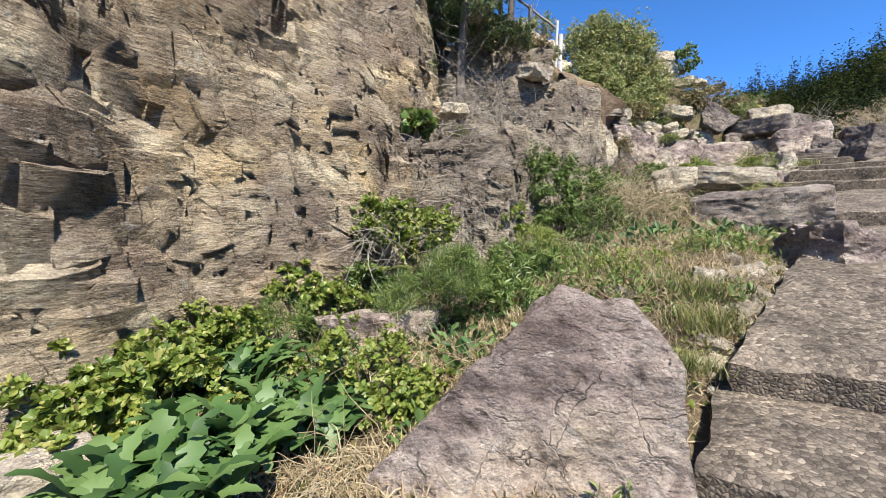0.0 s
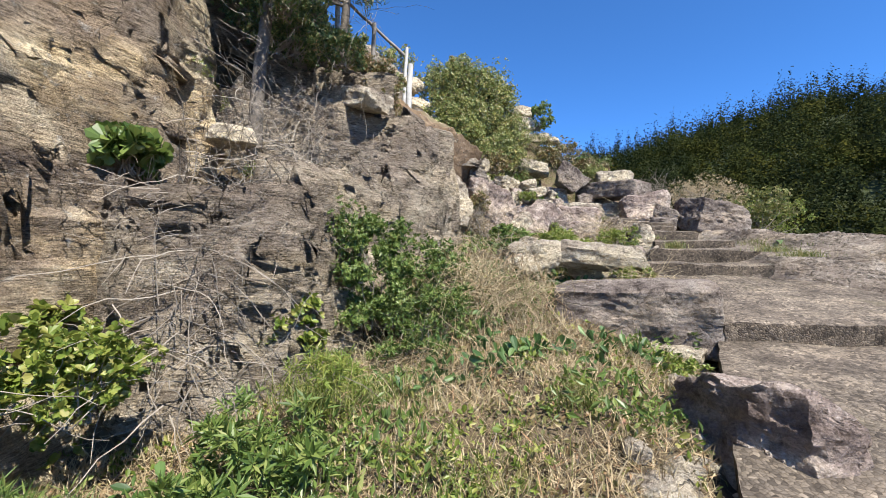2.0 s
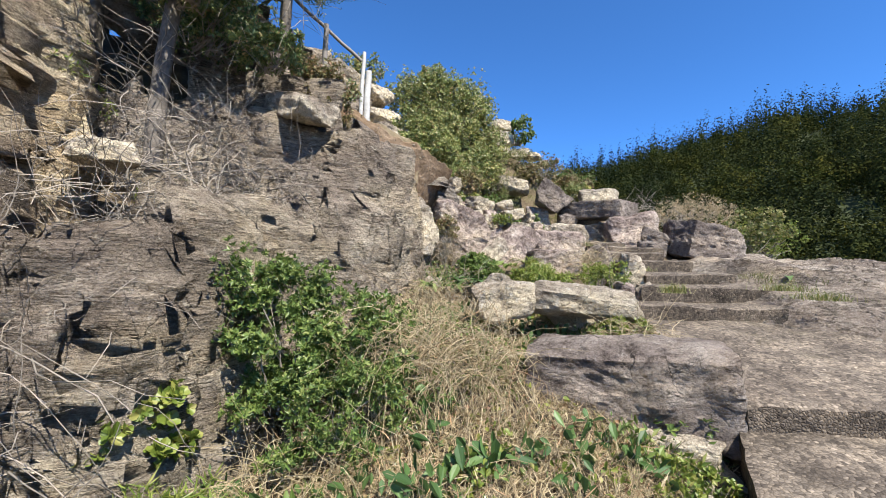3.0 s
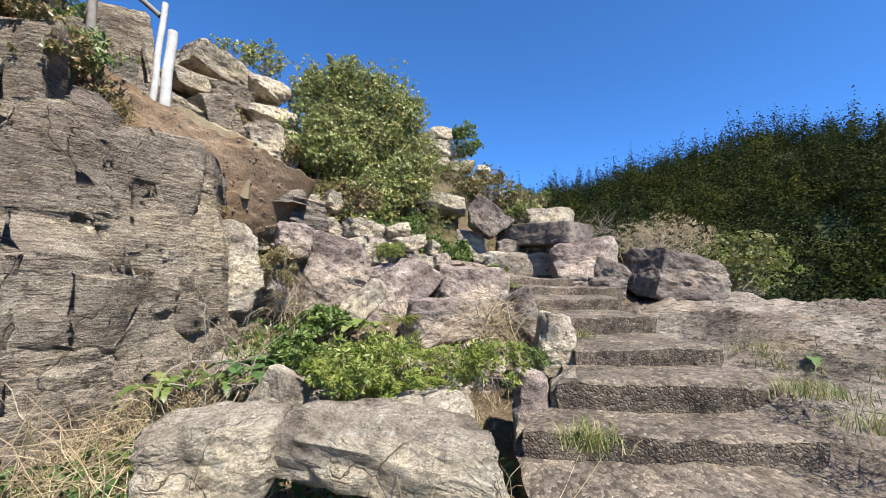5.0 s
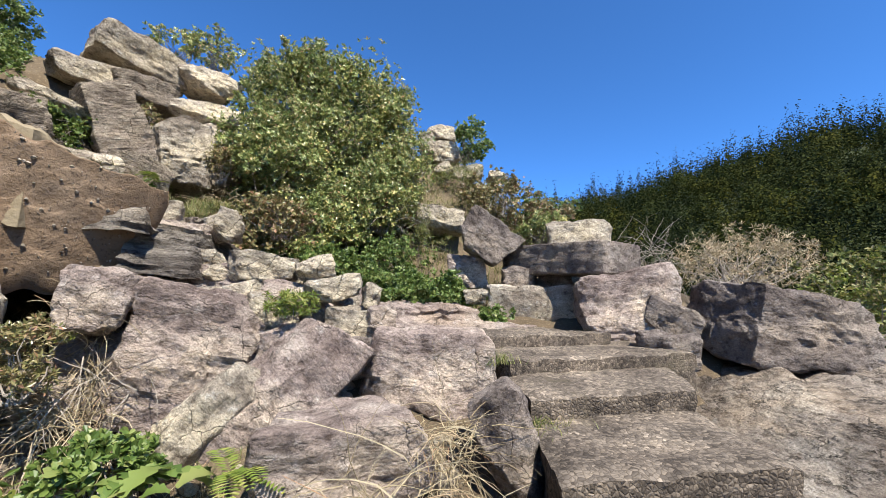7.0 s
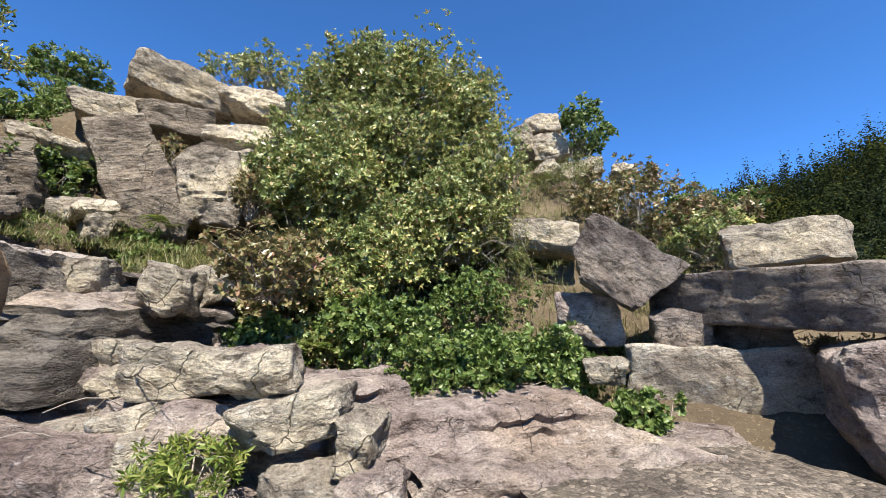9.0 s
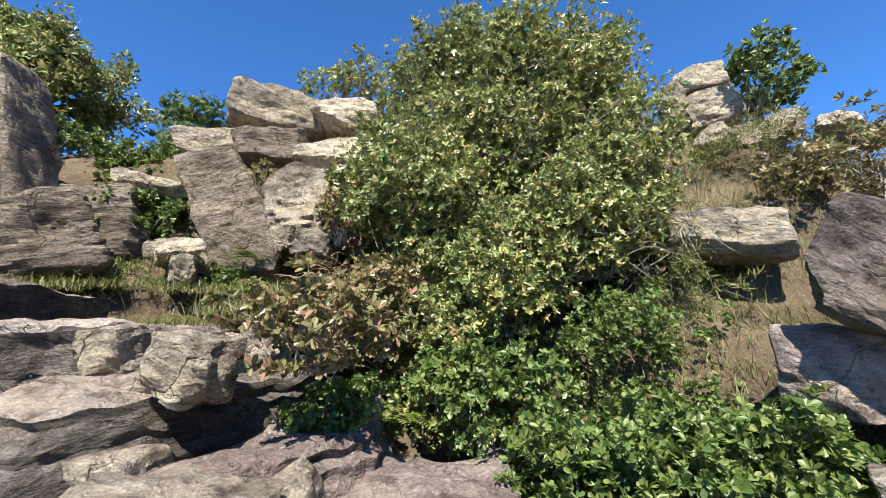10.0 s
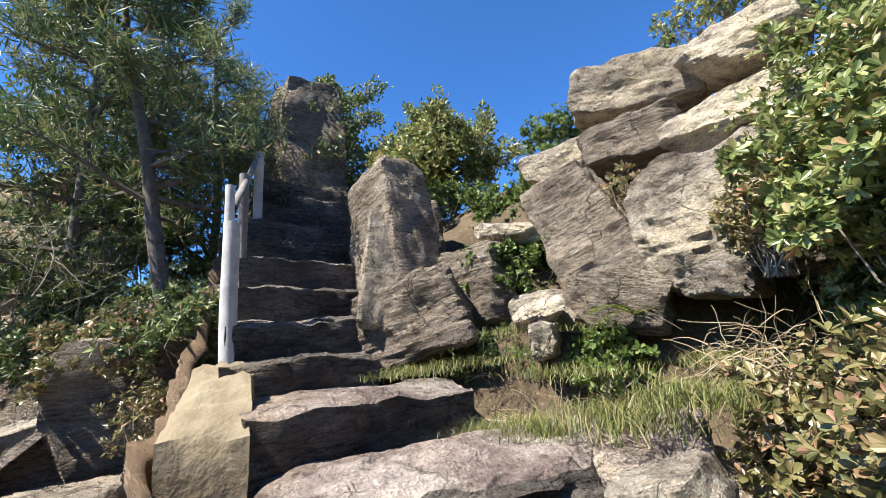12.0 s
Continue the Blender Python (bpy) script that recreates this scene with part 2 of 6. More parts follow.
# Forest patches: light and dark tints stand in for lit and shaded crowns.
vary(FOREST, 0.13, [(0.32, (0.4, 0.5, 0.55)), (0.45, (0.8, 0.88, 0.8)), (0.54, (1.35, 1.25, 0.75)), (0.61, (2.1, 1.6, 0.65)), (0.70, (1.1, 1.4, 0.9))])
vary(GLOSSY, 0.9, [(0.3, (0.7, 0.75, 0.7)), (0.5, (1.0, 1.0, 1.0)), (0.68, (1.45, 1.3, 1.1))])


def plain_material(name, a, b, scale, rough=0.85, relief=0.01):
    m, nt, p = material(name, rough)
    nt.links.new(ramp(nt, noise_tex(nt, scale, (1, 1, 1), 7.0, 0.65), [(0.3, a), (0.7, b)]), p.inputs["Base Color"])
    nt.links.new(bump(nt, noise_tex(nt, scale * 2.5, (1, 1, 1), 6.0), 0.6, relief), p.inputs["Normal"])
    return m


TWIG = plain_material("dead_twig", (0.213, 0.18, 0.148), (0.344, 0.303, 0.254), 9.0)
BARK = plain_material("bark", (0.082, 0.0697, 0.0574), (0.197, 0.172, 0.148), 14.0)
WHITEWOOD = plain_material("weathered_white_wood", (0.344, 0.336, 0.328), (0.574, 0.566, 0.549), 11.0, 0.8, 0.006)
GREYWOOD = plain_material("weathered_grey_wood", (0.164, 0.148, 0.135), (0.279, 0.254, 0.23), 11.0, 0.85, 0.006)
PLASTER = plain_material("ochre_concrete", (0.176, 0.135, 0.082), (0.279, 0.23, 0.152), 5.0, 0.95, 0.04)
# Very dark ground colour stands for the shade between the far trees.
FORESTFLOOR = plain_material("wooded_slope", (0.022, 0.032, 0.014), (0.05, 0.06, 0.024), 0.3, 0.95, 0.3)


# ---- mesh helpers ----
def link(name, me, mat, parent=None, label="", smooth=None):
    me.materials.append(mat)
    if smooth is not None:
        me.polygons.foreach_set("use_smooth", [True] * len(me.polygons))
        if smooth:
            me.set_sharp_from_angle(angle=radians(smooth))
    ob = new(name, me)
    if parent is not None:
        ob.parent = parent
    if label:
        ob["label"] = label
    return ob


def mesh_from(name, verts, faces):
    me = bpy.data.meshes.new(name)
    me.from_pydata(verts, [], faces)
    me.update()
    return me


def thing(name, at, label, category, group="", kind=""):
    ob = new(name)
    ob.empty_display_size = 0.1
    ob.location = at
    return tagged(ob, label, category, group, kind)


def fractal(p, octaves=4):
    return noise.fractal(p, 1.0, 2.0, octaves)


def grid_faces(nu, nv):
    return [(i * nv + j, (i + 1) * nv + j, (i + 1) * nv + j + 1, i * nv + j + 1) for i in range(nu - 1) for j in range(nv - 1)]


# ---- the ground ----
PROFILE = [(-60, -0.5), (-4, -0.35), (1.5, -0.12), (3.2, 0.08), (5.65, 0.68), (8.3, 0.98), (9.8, 1.55), (10.9, 1.75), (12.9, 2.3), (15.5, 2.95), (17.2, 3.55), (20, 4.2), (24, 3.4), (42, -6), (90, -12)]
RISE = [(0, 0), (1, 0.55), (2, 1.25), (3, 2.0), (3.5, 2.5), (4, 3.2), (5, 3.9), (6, 4.1), (10, 4.5), (30, 5.0), (90, 6.0)]
FOOT = [(-40, -16), (-6, 3.3), (-2.0, 5.7), (0.8, 7.2), (3.2, 9.9), (4.4, 11.5), (6.6, 12.3), (7.6, 14.1), (9.6, 15.9), (15, 20.5), (60, 48)]


def lerp_table(table, s):
    for (a, za), (b, zb) in zip(table, table[1:]):
        if s <= b:
            return za + (zb - za) * max(0.0, (s - a)) / (b - a)
    return table[-1][1]


def inside_hill(x, y):
    """Distance behind the foot of the hill (negative in front of it)."""
    best, side = 1e9, -1.0
    for (ax, ay), (bx, by) in zip(FOOT, FOOT[1:]):
        dx, dy = bx - ax, by - ay
        k = min(1.0, max(0.0, ((x - ax) * dx + (y - ay) * dy) / (dx * dx + dy * dy)))
        d = math.hypot(x - ax - k * dx, y - ay - k * dy)
        if d < best:
            best, side = d, (1.0 if dx * (y - ay) - dy * (x - ax) > 0 else -1.0)
    return best * side


def soft_step(a, b, v):
    k = min(1.0, max(0.0, (v - a) / (b - a)))
    return k * k * (3 - 2 * k)


def ground(x, y):
    s, r = 0.62 * x + 0.78 * y, 0.78 * x - 0.62 * y
    z = lerp_table(PROFILE, s)
    d = inside_hill(x, y)
    bank = soft_step(6.4, 8.4, s) * (1 - soft_step(13.5, 15.0, s))
    z += 0.22 * bank * min(3.4, max(0.0, d + 3.4))
    if d > 0:
        west = 1 - soft_step(2.6, 4.4, x)
        z += lerp_table(RISE, d) - 0.35 * bank * min(d, 1.0) + west * min(d, 1.4) * 0.95
    z += 0.32 * soft_step(3.3, 4.8, s) * (1 - soft_step(8.5, 10.0, s)) * soft_step(-3.4, -1.2, r) * (1 - soft_step(-0.4, 0.5, r))
    z += 2.5 * math.exp(-((x - 10.3) ** 2 + (y - 18.6) ** 2) / 8.0)
    if r > 1.2:
        z -= 0.40 * min(r - 1.2, 4.0) * soft_step(8.0, 11.0, s)
    if r > 5.0:
        z -= 0.8 * min(r - 5.0, 14.0)
    return z


def ground_rough(x, y):
    p = Vector((x, y, 0.0))
    return ground(x, y) + 0.10 * fractal(p * 0.7, 4) + 0.035 * fractal(p * 3.1, 3)


def spaced(fine0, fine1, step, far):
    out, k = list(np.arange(fine0, fine1, step)), step
    lo, hi = [], []
    a, b = fine0, fine1
    while a > -far:
        k *= 1.22
        a -= k
        lo.append(a)
    k = step
    while b < far:
        hi.append(b)
        k *= 1.22
        b += k
    return lo[::-1] + out + hi


xs, ys = spaced(-6.0, 15.0, 0.13, 700), spaced(-2.0, 21.0, 0.13, 700)
gv = [(x, y, ground_rough(x, y)) for x in xs for y in ys]
ground_ob = link("ground", mesh_from("ground", gv, grid_faces(len(xs), len(ys))), SOIL, smooth=0)
tagged(ground_ob, "sloping ground of brown soil with dry leaf litter", "ground", kind="structure")


# ---- rock ----
def unit_box(n):
    bm = bmesh.new()
    bmesh.ops.create_cube(bm, size=2.0)
    bmesh.ops.subdivide_edges(bm, edges=bm.edges[:], cuts=n, use_grid_fill=True)
    bm.verts.ensure_lookup_table()
    vs, fs = [v.co.copy() for v in bm.verts], [tuple(v.index for v in f.verts) for f in bm.faces]
    bm.free()
    return vs, fs


BOXES = {}


def rock_mesh(dims, seed, n=9, cuts=6, rough=1.0, hard=7.0, beds=0.0, faces=()):
    """A block with chipped corners, bedding ledges and a rough skin."""
    n = max(n, 13)
    if n not in BOXES:
        BOXES[n] = unit_box(n)
    vs, fs = BOXES[n]
    rnd = random.Random(seed)
    planes = []
    for _ in range(cuts if cuts < 5 else cuts + 3):
        d = Vector((rnd.uniform(-1, 1), rnd.uniform(-1, 1), rnd.uniform(-1, 1))).normalized()
        reach = abs(d.x) + abs(d.y) + abs(d.z)
        planes.append((d, reach * rnd.uniform(0.62, 0.86)))
    planes.extend((Vector(d).normalized(), lim) for d, lim in faces)
    skew = [0.0] * 4 if faces else [rnd.uniform(-0.16, 0.16) for _ in range(4)]
    half = Vector(dims) / 2
    small = min(dims)
    off = Vector((seed * 3.7, seed * 1.3, seed * 5.1))
    hard = max(hard, 12.0)
    out = []
    for v in vs:
        q = (abs(v.x) ** hard + abs(v.y) ** hard + abs(v.z) ** hard) ** (1 / hard)
        p = v / q
        for d, lim in planes:
            over = p.dot(d) - lim
            if over > 0:
                p = p - d * over
        p = Vector((p.x * (1 + skew[0] * p.z + skew[1] * p.y), p.y * (1 + skew[2] * p.z), p.z * (1 + skew[3] * p.x)))
        w = Vector((p.x * half.x, p.y * half.y, p.z * half.z))
        nrm = v.normalized()
        a = 0.035 * small * fractal(w * (1.3 / small) + off, 3)
        chip = noise.noise(w * (2.6 / small) + off)
        a += 0.09 * small * (math.floor(chip * 3) / 3 + 0.12)
        a += 0.02 * fractal(Vector((w.x * 6, w.y * 6, w.z * 12)) + off, 4)
        if beds:
            ph = w.z * beds + 0.6 * noise.noise(w * 2 + off)
            a += 0.022 * (abs((ph % 1.0) - 0.5) * 2 - 0.5) * (0.5 + abs(noise.noise(Vector((w.z * beds, off.x, w.x)))))
        out.append(w + nrm * a * rough)
    return mesh_from("rock", out, fs)


def rock(name, at, dims, rot, mat, label, seed, n=9, cuts=6, rough=1.0, hard=7.0, beds=0.0, group="", faces=()):
    ob = link(name, rock_mesh(dims, seed, n, cuts, rough, hard, beds, faces), mat, smooth=24)
    ob.matrix_world = pose(*at, *rot)
    return tagged(ob, label, "rock", group)


def cliff_face(name, line, z0, z1, lean, seed, mat, label, step=0.04, block=(0.9, 0.7), amp=1.0, holes=(), depth=0.6, big=0.18, crack=0.05, bedded=1.0, stepped=1.0):
    """A rock wall along a line in plan, from z0 to z1, leaning back by lean metres a metre, with blocks, ledges and hollows."""
    pts, run = [], 0.0
    for (ax, ay), (bx, by) in zip(line, line[1:]):
        length = math.hypot(bx - ax, by - ay)
        k = max(2, int(length / step))
        for i in range(k):
            f = i / k
            pts.append((ax + (bx - ax) * f, ay + (by - ay) * f, run + length * f, ((by - ay) / length, -(bx - ax) / length)))
        run += length
    (ax, ay), (bx, by) = line[-2:]
    pts.append((bx, by, run, pts[-1][3]))
    smoothed = []
    for i, (x, y, u, _) in enumerate(pts):
        lo, hi = max(0, i - 5), min(len(pts), i + 6)
        nx, ny = sum(p[3][0] for p in pts[lo:hi]), sum(p[3][1] for p in pts[lo:hi])
        k = math.hypot(nx, ny)
        smoothed.append((x, y, u, nx / k, ny / k))
    rows = max(2, int((z1 - z0) / (step * 0.62)))
    off = Vector((seed * 2.1, seed * 4.3, seed))

    def chance(i, j, k):
        v = math.sin(i * 127.1 + j * 311.7 + k * 74.7 + seed * 19.3) * 43758.5453
        return v - math.floor(v) - 0.5

    verts = []
    for x, y, u, nx, ny in smoothed:
        for j in range(rows + 1):
            h = (z1 - z0) * j / rows
            w = Vector((u, h, 0))
            bu = u / block[0] + 0.22 * noise.noise(Vector((u * 0.3, h * 0.8, seed))) + 0.03 * noise.noise(w * 5)
            col = math.floor(bu)
            bh = h / (block[1] * (1.15 + 0.8 * chance(col, 0, 1))) + 4 * chance(col, 1, 2) + 0.10 * noise.noise(Vector((u * 1.3, h * 0.5, seed + 2))) + 0.05 * noise.noise(w * 4)
            row = math.floor(bh)
            fu, fh = bu - col - 0.5, bh - row - 0.5
            a = big * noise.noise(Vector((u * 0.5, h * 0.3, seed * 1.7)))
            a += stepped * 0.20 * chance(col, row, 3) + stepped * 0.16 * fu * chance(col, row, 4) + 0.22 * fh * chance(col, row, 5)
            spall = noise.noise(Vector((u * 0.62 + 3, h * 0.42, seed + 4))) + 0.08 * noise.noise(Vector((u * 3, h * 3, seed)))
            a += 0.16 * bedded * math.floor(spall * 3) / 3
            wave = 0.9 * noise.noise(Vector((u * 0.45, h * 0.4, seed))) + 0.10 * noise.noise(Vector((u * 2.4, h * 1.5, seed)))
            power = bedded * (0.3 + 1.4 * max(0.0, noise.noise(Vector((u * 0.55, h * 0.6, seed + 9))) + 0.28))
            beds = (h - 0.06 * u) * 6.8 + wave
            bed, part = math.floor(beds), beds % 1.0
            lip = noise.noise(Vector((u * 1.3, bed * 2.3, seed))) + 0.45 * noise.noise(Vector((u * 4.6, bed * 1.3, seed)))
            a += power * (0.17 * max(-0.5, lip) + 0.14 * (part - 0.5) * (0.4 + abs(lip)))
            leaf = math.floor((h - 0.06 * u) * 20 + wave * 2.2)
            a += 0.05 * power * noise.noise(Vector((u * 3.1, leaf * 1.7, seed + 1)))
            a += 0.012 * fractal(Vector((u * 3.0, h * 9.0, seed)), 3)
            joint = (0.5 - abs(fu)) * block[0]
            if joint < 0.05 and chance(col + (fu > 0), 5, 7) > -0.2:
                a -= crack * (1 - joint / 0.05)
            for hu, hh, ru, rh, deep in holes:
                d = ((u - hu) / ru) ** 2 + ((h - hh) / rh) ** 2 * (1.6 if h > hh else 0.8) + 0.45 * noise.noise(w * 3.4 + off)
                if d < 1:
                    a -= deep * min(1.0, (1 - d) * 3.0)
            back = lean * h
            verts.append((x + nx * (a * amp - back), y + ny * (a * amp - back), z0 + h))
    faces = grid_faces(len(smoothed), rows + 1)
    me = mesh_from(name, verts, [f[::-1] for f in faces])
    ob = link(name, me, mat, smooth=26)
    sol = ob.modifiers.new("thickness", "SOLIDIFY")
    sol.thickness, sol.offset = depth, -1.0
    return tagged(ob, label, "cliff", kind="structure")


# ---- leaves, twigs and grass ----
def leaf_at(verts, faces, p, d, up, length, width, fold=0.18):
    """One folded leaf: four corners about its midrib."""
    side = d.cross(up)
    side = side.normalized() if side.length > 1e-4 else Vector((1, 0, 0))
    nrm = side.cross(d)
    k = len(verts)
    if length > 0.045 and width > 0.4 * length:
        a, b = p + d * (length * 0.4) + nrm * (fold * width), p + d * (length * 0.78) + nrm * (fold * 0.6 * width)
        verts.extend((p, a + side * (width * 0.4), b + side * (width * 0.42), p + d * length, b - side * (width * 0.42), a - side * (width * 0.4)))
        faces.extend(((k, k + 1, k + 2, k + 3), (k, k + 3, k + 4, k + 5)))
        return
    verts.extend((p, p + d * (length * 0.45) + side * (width / 2) + nrm * (fold * width), p + d * length, p + d * (length * 0.45) - side * (width / 2) + nrm * (fold * width)))
    faces.append((k, k + 1, k + 2))
    faces.append((k, k + 2, k + 3))


def tube(verts, faces, pts, r0, r1, sides=4):
    base = len(verts)
    for i, p in enumerate(pts):
        d = (pts[min(i + 1, len(pts) - 1)] - pts[max(i - 1, 0)]).normalized()
        a = d.orthogonal().normalized()
        b = d.cross(a)
        r = r0 + (r1 - r0) * i / (len(pts) - 1)
        for s in range(sides):
            t = 2 * math.pi * s / sides
            verts.append(p + a * (r * math.cos(t)) + b * (r * math.sin(t)))
    for i in range(len(pts) - 1):
        for s in range(sides):
            q = (s + 1) % sides
            faces.append((base + i * sides + s, base + i * sides + q, base + (i + 1) * sides + q, base + (i + 1) * sides + s))


def rand_dir(rnd, up=0.0):
    while True:
        v = Vector((rnd.uniform(-1, 1), rnd.uniform(-1, 1), rnd.uniform(-1, 1)))
        if 0.05 < v.length < 1:
            return (v.normalized() + Vector((0, 0, up))).normalized()


def wander(rnd, p, d, length, steps, bend, droop=0.0):
    pts, d = [p.copy()], d.copy()
    for _ in range(steps):
        d = (d + rand_dir(rnd) * bend + Vector((0, 0, -droop))).normalized()
        p = p + d * (length / steps)
        pts.append(p.copy())
    return pts


def bush(name, at, radii, mat, label, seed, leaves=4000, leaf=(0.07, 0.03), clumps=40, twigs=30, category="shrub", group="", twig_mat=None, lumpy=0.35, up=0.35):
    """A shrub: twigs from its foot, and leaves in uneven clumps over its crown with gaps between."""
    rnd = random.Random(seed)
    ob = thing(name, at, label, category, group)
    rad = Vector(radii)
    verts, faces = [], []
    centres = []
    for _ in range(int(clumps * 1.5)):
        d = rand_dir(rnd, 0.25)
        k = rnd.uniform(0.45, 1.0) * (1 + lumpy * noise.noise(d * 1.7 + Vector((seed, 0, 0))))
        centres.append((Vector((d.x * rad.x * k, d.y * rad.y * k, rad.z * 0.75 + d.z * rad.z * k)), rnd.uniform(0.10, 0.32)))
    mean = (rad.x * rad.y * rad.z) ** (1 / 3)
    whorl = 7 if leaf[1] > 0.02 else 4
    for _ in range(leaves // whorl):
        c, r = rnd.choice(centres)
        d = rand_dir(rnd, 0.25)
        p = c + d * (mean * r * rnd.uniform(0.35, 1.2))
        if p.z < 0.0:
            p.z = abs(p.z) * 0.3
        axis = (d + rand_dir(rnd) * 0.55 + Vector((0, 0, up))).normalized()
        e = axis.orthogonal().normalized()
        f = axis.cross(e)
        turn, s = rnd.uniform(0, 6.28), rnd.uniform(0.6, 1.2)
        for k in range(whorl):
            t = turn + 2.4 * k
            out = (e * math.cos(t) + f * math.sin(t) + axis * rnd.uniform(0.1, 1.2)).normalized()
            q = s * rnd.uniform(0.7, 1.15)
            leaf_at(verts, faces, p - axis * (0.3 * leaf[0] * k / whorl), out, axis + rand_dir(rnd) * 0.3, leaf[0] * q, leaf[1] * q)
    tagged(link("foliage", mesh_from("foliage", verts, faces), mat, ob), kind="stuff")
    verts, faces = [], []
    for i in range(twigs):
        c, r = centres[i % len(centres)]
        foot = Vector((rnd.uniform(-0.25, 0.25) * rad.x, rnd.uniform(-0.25, 0.25) * rad.y, -0.05))
        mid = (foot + c) * 0.5 + rand_dir(rnd) * (mean * 0.18)
        pts = [foot, foot.lerp(mid, 0.5) + rand_dir(rnd) * 0.03, mid, mid.lerp(c, 0.6) + rand_dir(rnd) * 0.04, c + rand_dir(rnd) * (mean * r * 1.1)]
        tube(verts, faces, pts, 0.006 + 0.006 * mean, 0.002, 4)
    tagged(link("branchwork", mesh_from("branchwork", verts, faces), twig_mat or TWIG, ob), kind="stuff")
    return ob


def rosette(name, at, mat, label, seed, leaves=40, length=0.35, width=0.12, spread=0.5, rise=0.7):
    """A plant of long leaves, each arching over in four pieces."""
    rnd = random.Random(seed)
    ob = thing(name, at, label, "plant")
    verts, faces = [], []
    for _ in range(leaves):
        a = rnd.uniform(0, 2 * math.pi)
        foot = Vector((rnd.uniform(-1, 1) * spread, rnd.uniform(-1, 1) * spread, 0))
        d = Vector((math.cos(a), math.sin(a), rise * rnd.uniform(0.6, 1.6))).normalized()
        n, L, W = 9, length * rnd.uniform(0.6, 1.2), width * rnd.uniform(0.7, 1.2)
        k, p = len(verts), foot + Vector((0, 0, 0.02))
        side = d.cross(Vector((0, 0, 1))).normalized()
        for i in range(n + 1):
            f = i / n
            w = W * math.sin(math.pi * min(0.97, 0.08 + 0.9 * f)) ** 0.8 * ((0.62 if i % 2 else 1.1) + 0.25 * rnd.random()) * 0.5
            lift = Vector((0, 0, 0.25 * w))
            verts.extend((p - side * w + lift, p, p + side * w + lift))
            if i < n:
                b = k + 3 * i
                faces.extend(((b, b + 1, b + 4, b + 3), (b + 1, b + 2, b + 5, b + 4)))
            d = (d + Vector((0, 0, -0.17)) + rand_dir(rnd) * 0.10).normalized()
            p = p + d * (L / n)
    tagged(link("leafage", mesh_from("leafage", verts, faces), mat, ob, smooth=0), kind="stuff")
    return ob


def blades(verts, faces, rnd, foot, count, height, spread, width=0.006, lean=0.6):
    for _ in range(count):
        a = rnd.uniform(0, 2 * math.pi)
        p = foot + Vector((rnd.gauss(0, spread), rnd.gauss(0, spread), -0.02))
        d = Vector((math.cos(a) * lean * rnd.random(), math.sin(a) * lean * rnd.random(), 1)).normalized()
        side = Vector((-math.sin(a), math.cos(a), 0)) * (width * rnd.uniform(0.6, 1.3))
        h, k = height * rnd.uniform(0.5, 1.2), len(verts)
        m = p + d * (h * 0.55)
        e = m + (d + Vector((math.cos(a), math.sin(a), -0.5)) * 0.7).normalized() * (h * 0.5)
        verts.extend((p - side, p + side, m + side * 0.8, m - side * 0.8, e))
        faces.extend(((k, k + 1, k + 2, k + 3), (k + 3, k + 2, k + 4)))


def tuft(name, at, mat, label, seed, count=220, height=0.28, spread=0.12, width=0.003, lean=1.1, category="grass", group=""):
    rnd = random.Random(seed)
    verts, faces = [], []
    blades(verts, faces, rnd, Vector((0, 0, 0)), count, height, spread, width, lean)
    ob = link(name, mesh_from(name, verts, faces), mat)
    ob.location = at
    return tagged(ob, label, category, group, "stuff")


def tangle(name, at, radii, label, seed, count=60, length=0.9, r=0.006, bend=0.35, droop=0.1, mat=None, category="dead vine", group=""):
    """Dry stems and vines, thrown over one another."""
    rnd = random.Random(seed)
    verts, faces = [], []
    for _ in range(count):
        p = Vector((rnd.gauss(0, 0.45) * radii[0], rnd.gauss(0, 0.45) * radii[1], rnd.gauss(0, 0.45) * radii[2]))
        tube(verts, faces, wander(rnd, p, rand_dir(rnd, 0.25), length * rnd.uniform(0.4, 1.3), 6, bend, droop), r * rnd.uniform(0.6, 1.3), r * 0.35, 3)
    ob = link(name, mesh_from(name, verts, faces), mat or TWIG)
    ob.location = at
    return tagged(ob, label, category, group, "stuff")


def fern(name, at, label, seed, fronds=9, length=0.5, mat=None, tilt=0.6):
    rnd = random.Random(seed)
    verts, faces = [], []
    for _ in range(fronds):
        a = rnd.uniform(0, 2 * math.pi)
        d = Vector((math.cos(a), math.sin(a), tilt * rnd.uniform(0.8, 1.8))).normalized()
        p, n = Vector((0, 0, 0)), 16
        for i in range(n):
            side = d.cross(Vector((0, 0, 1))).normalized()
            w = length * 0.24 * math.sin(math.pi * (0.12 + 0.85 * i / n))
            for sgn in (-1, 1):
                leaf_at(verts, faces, p, (side * sgn + d * 0.35).normalized(), Vector((0, 0, 1)), w, length * 0.055)
            d = (d + Vector((0, 0, -0.09))).normalized()
            p = p + d * (length / n)
    ob = link(name, mesh_from(name, verts, faces), mat or LIME)
    ob.location = at
    return tagged(ob, label, "fern")



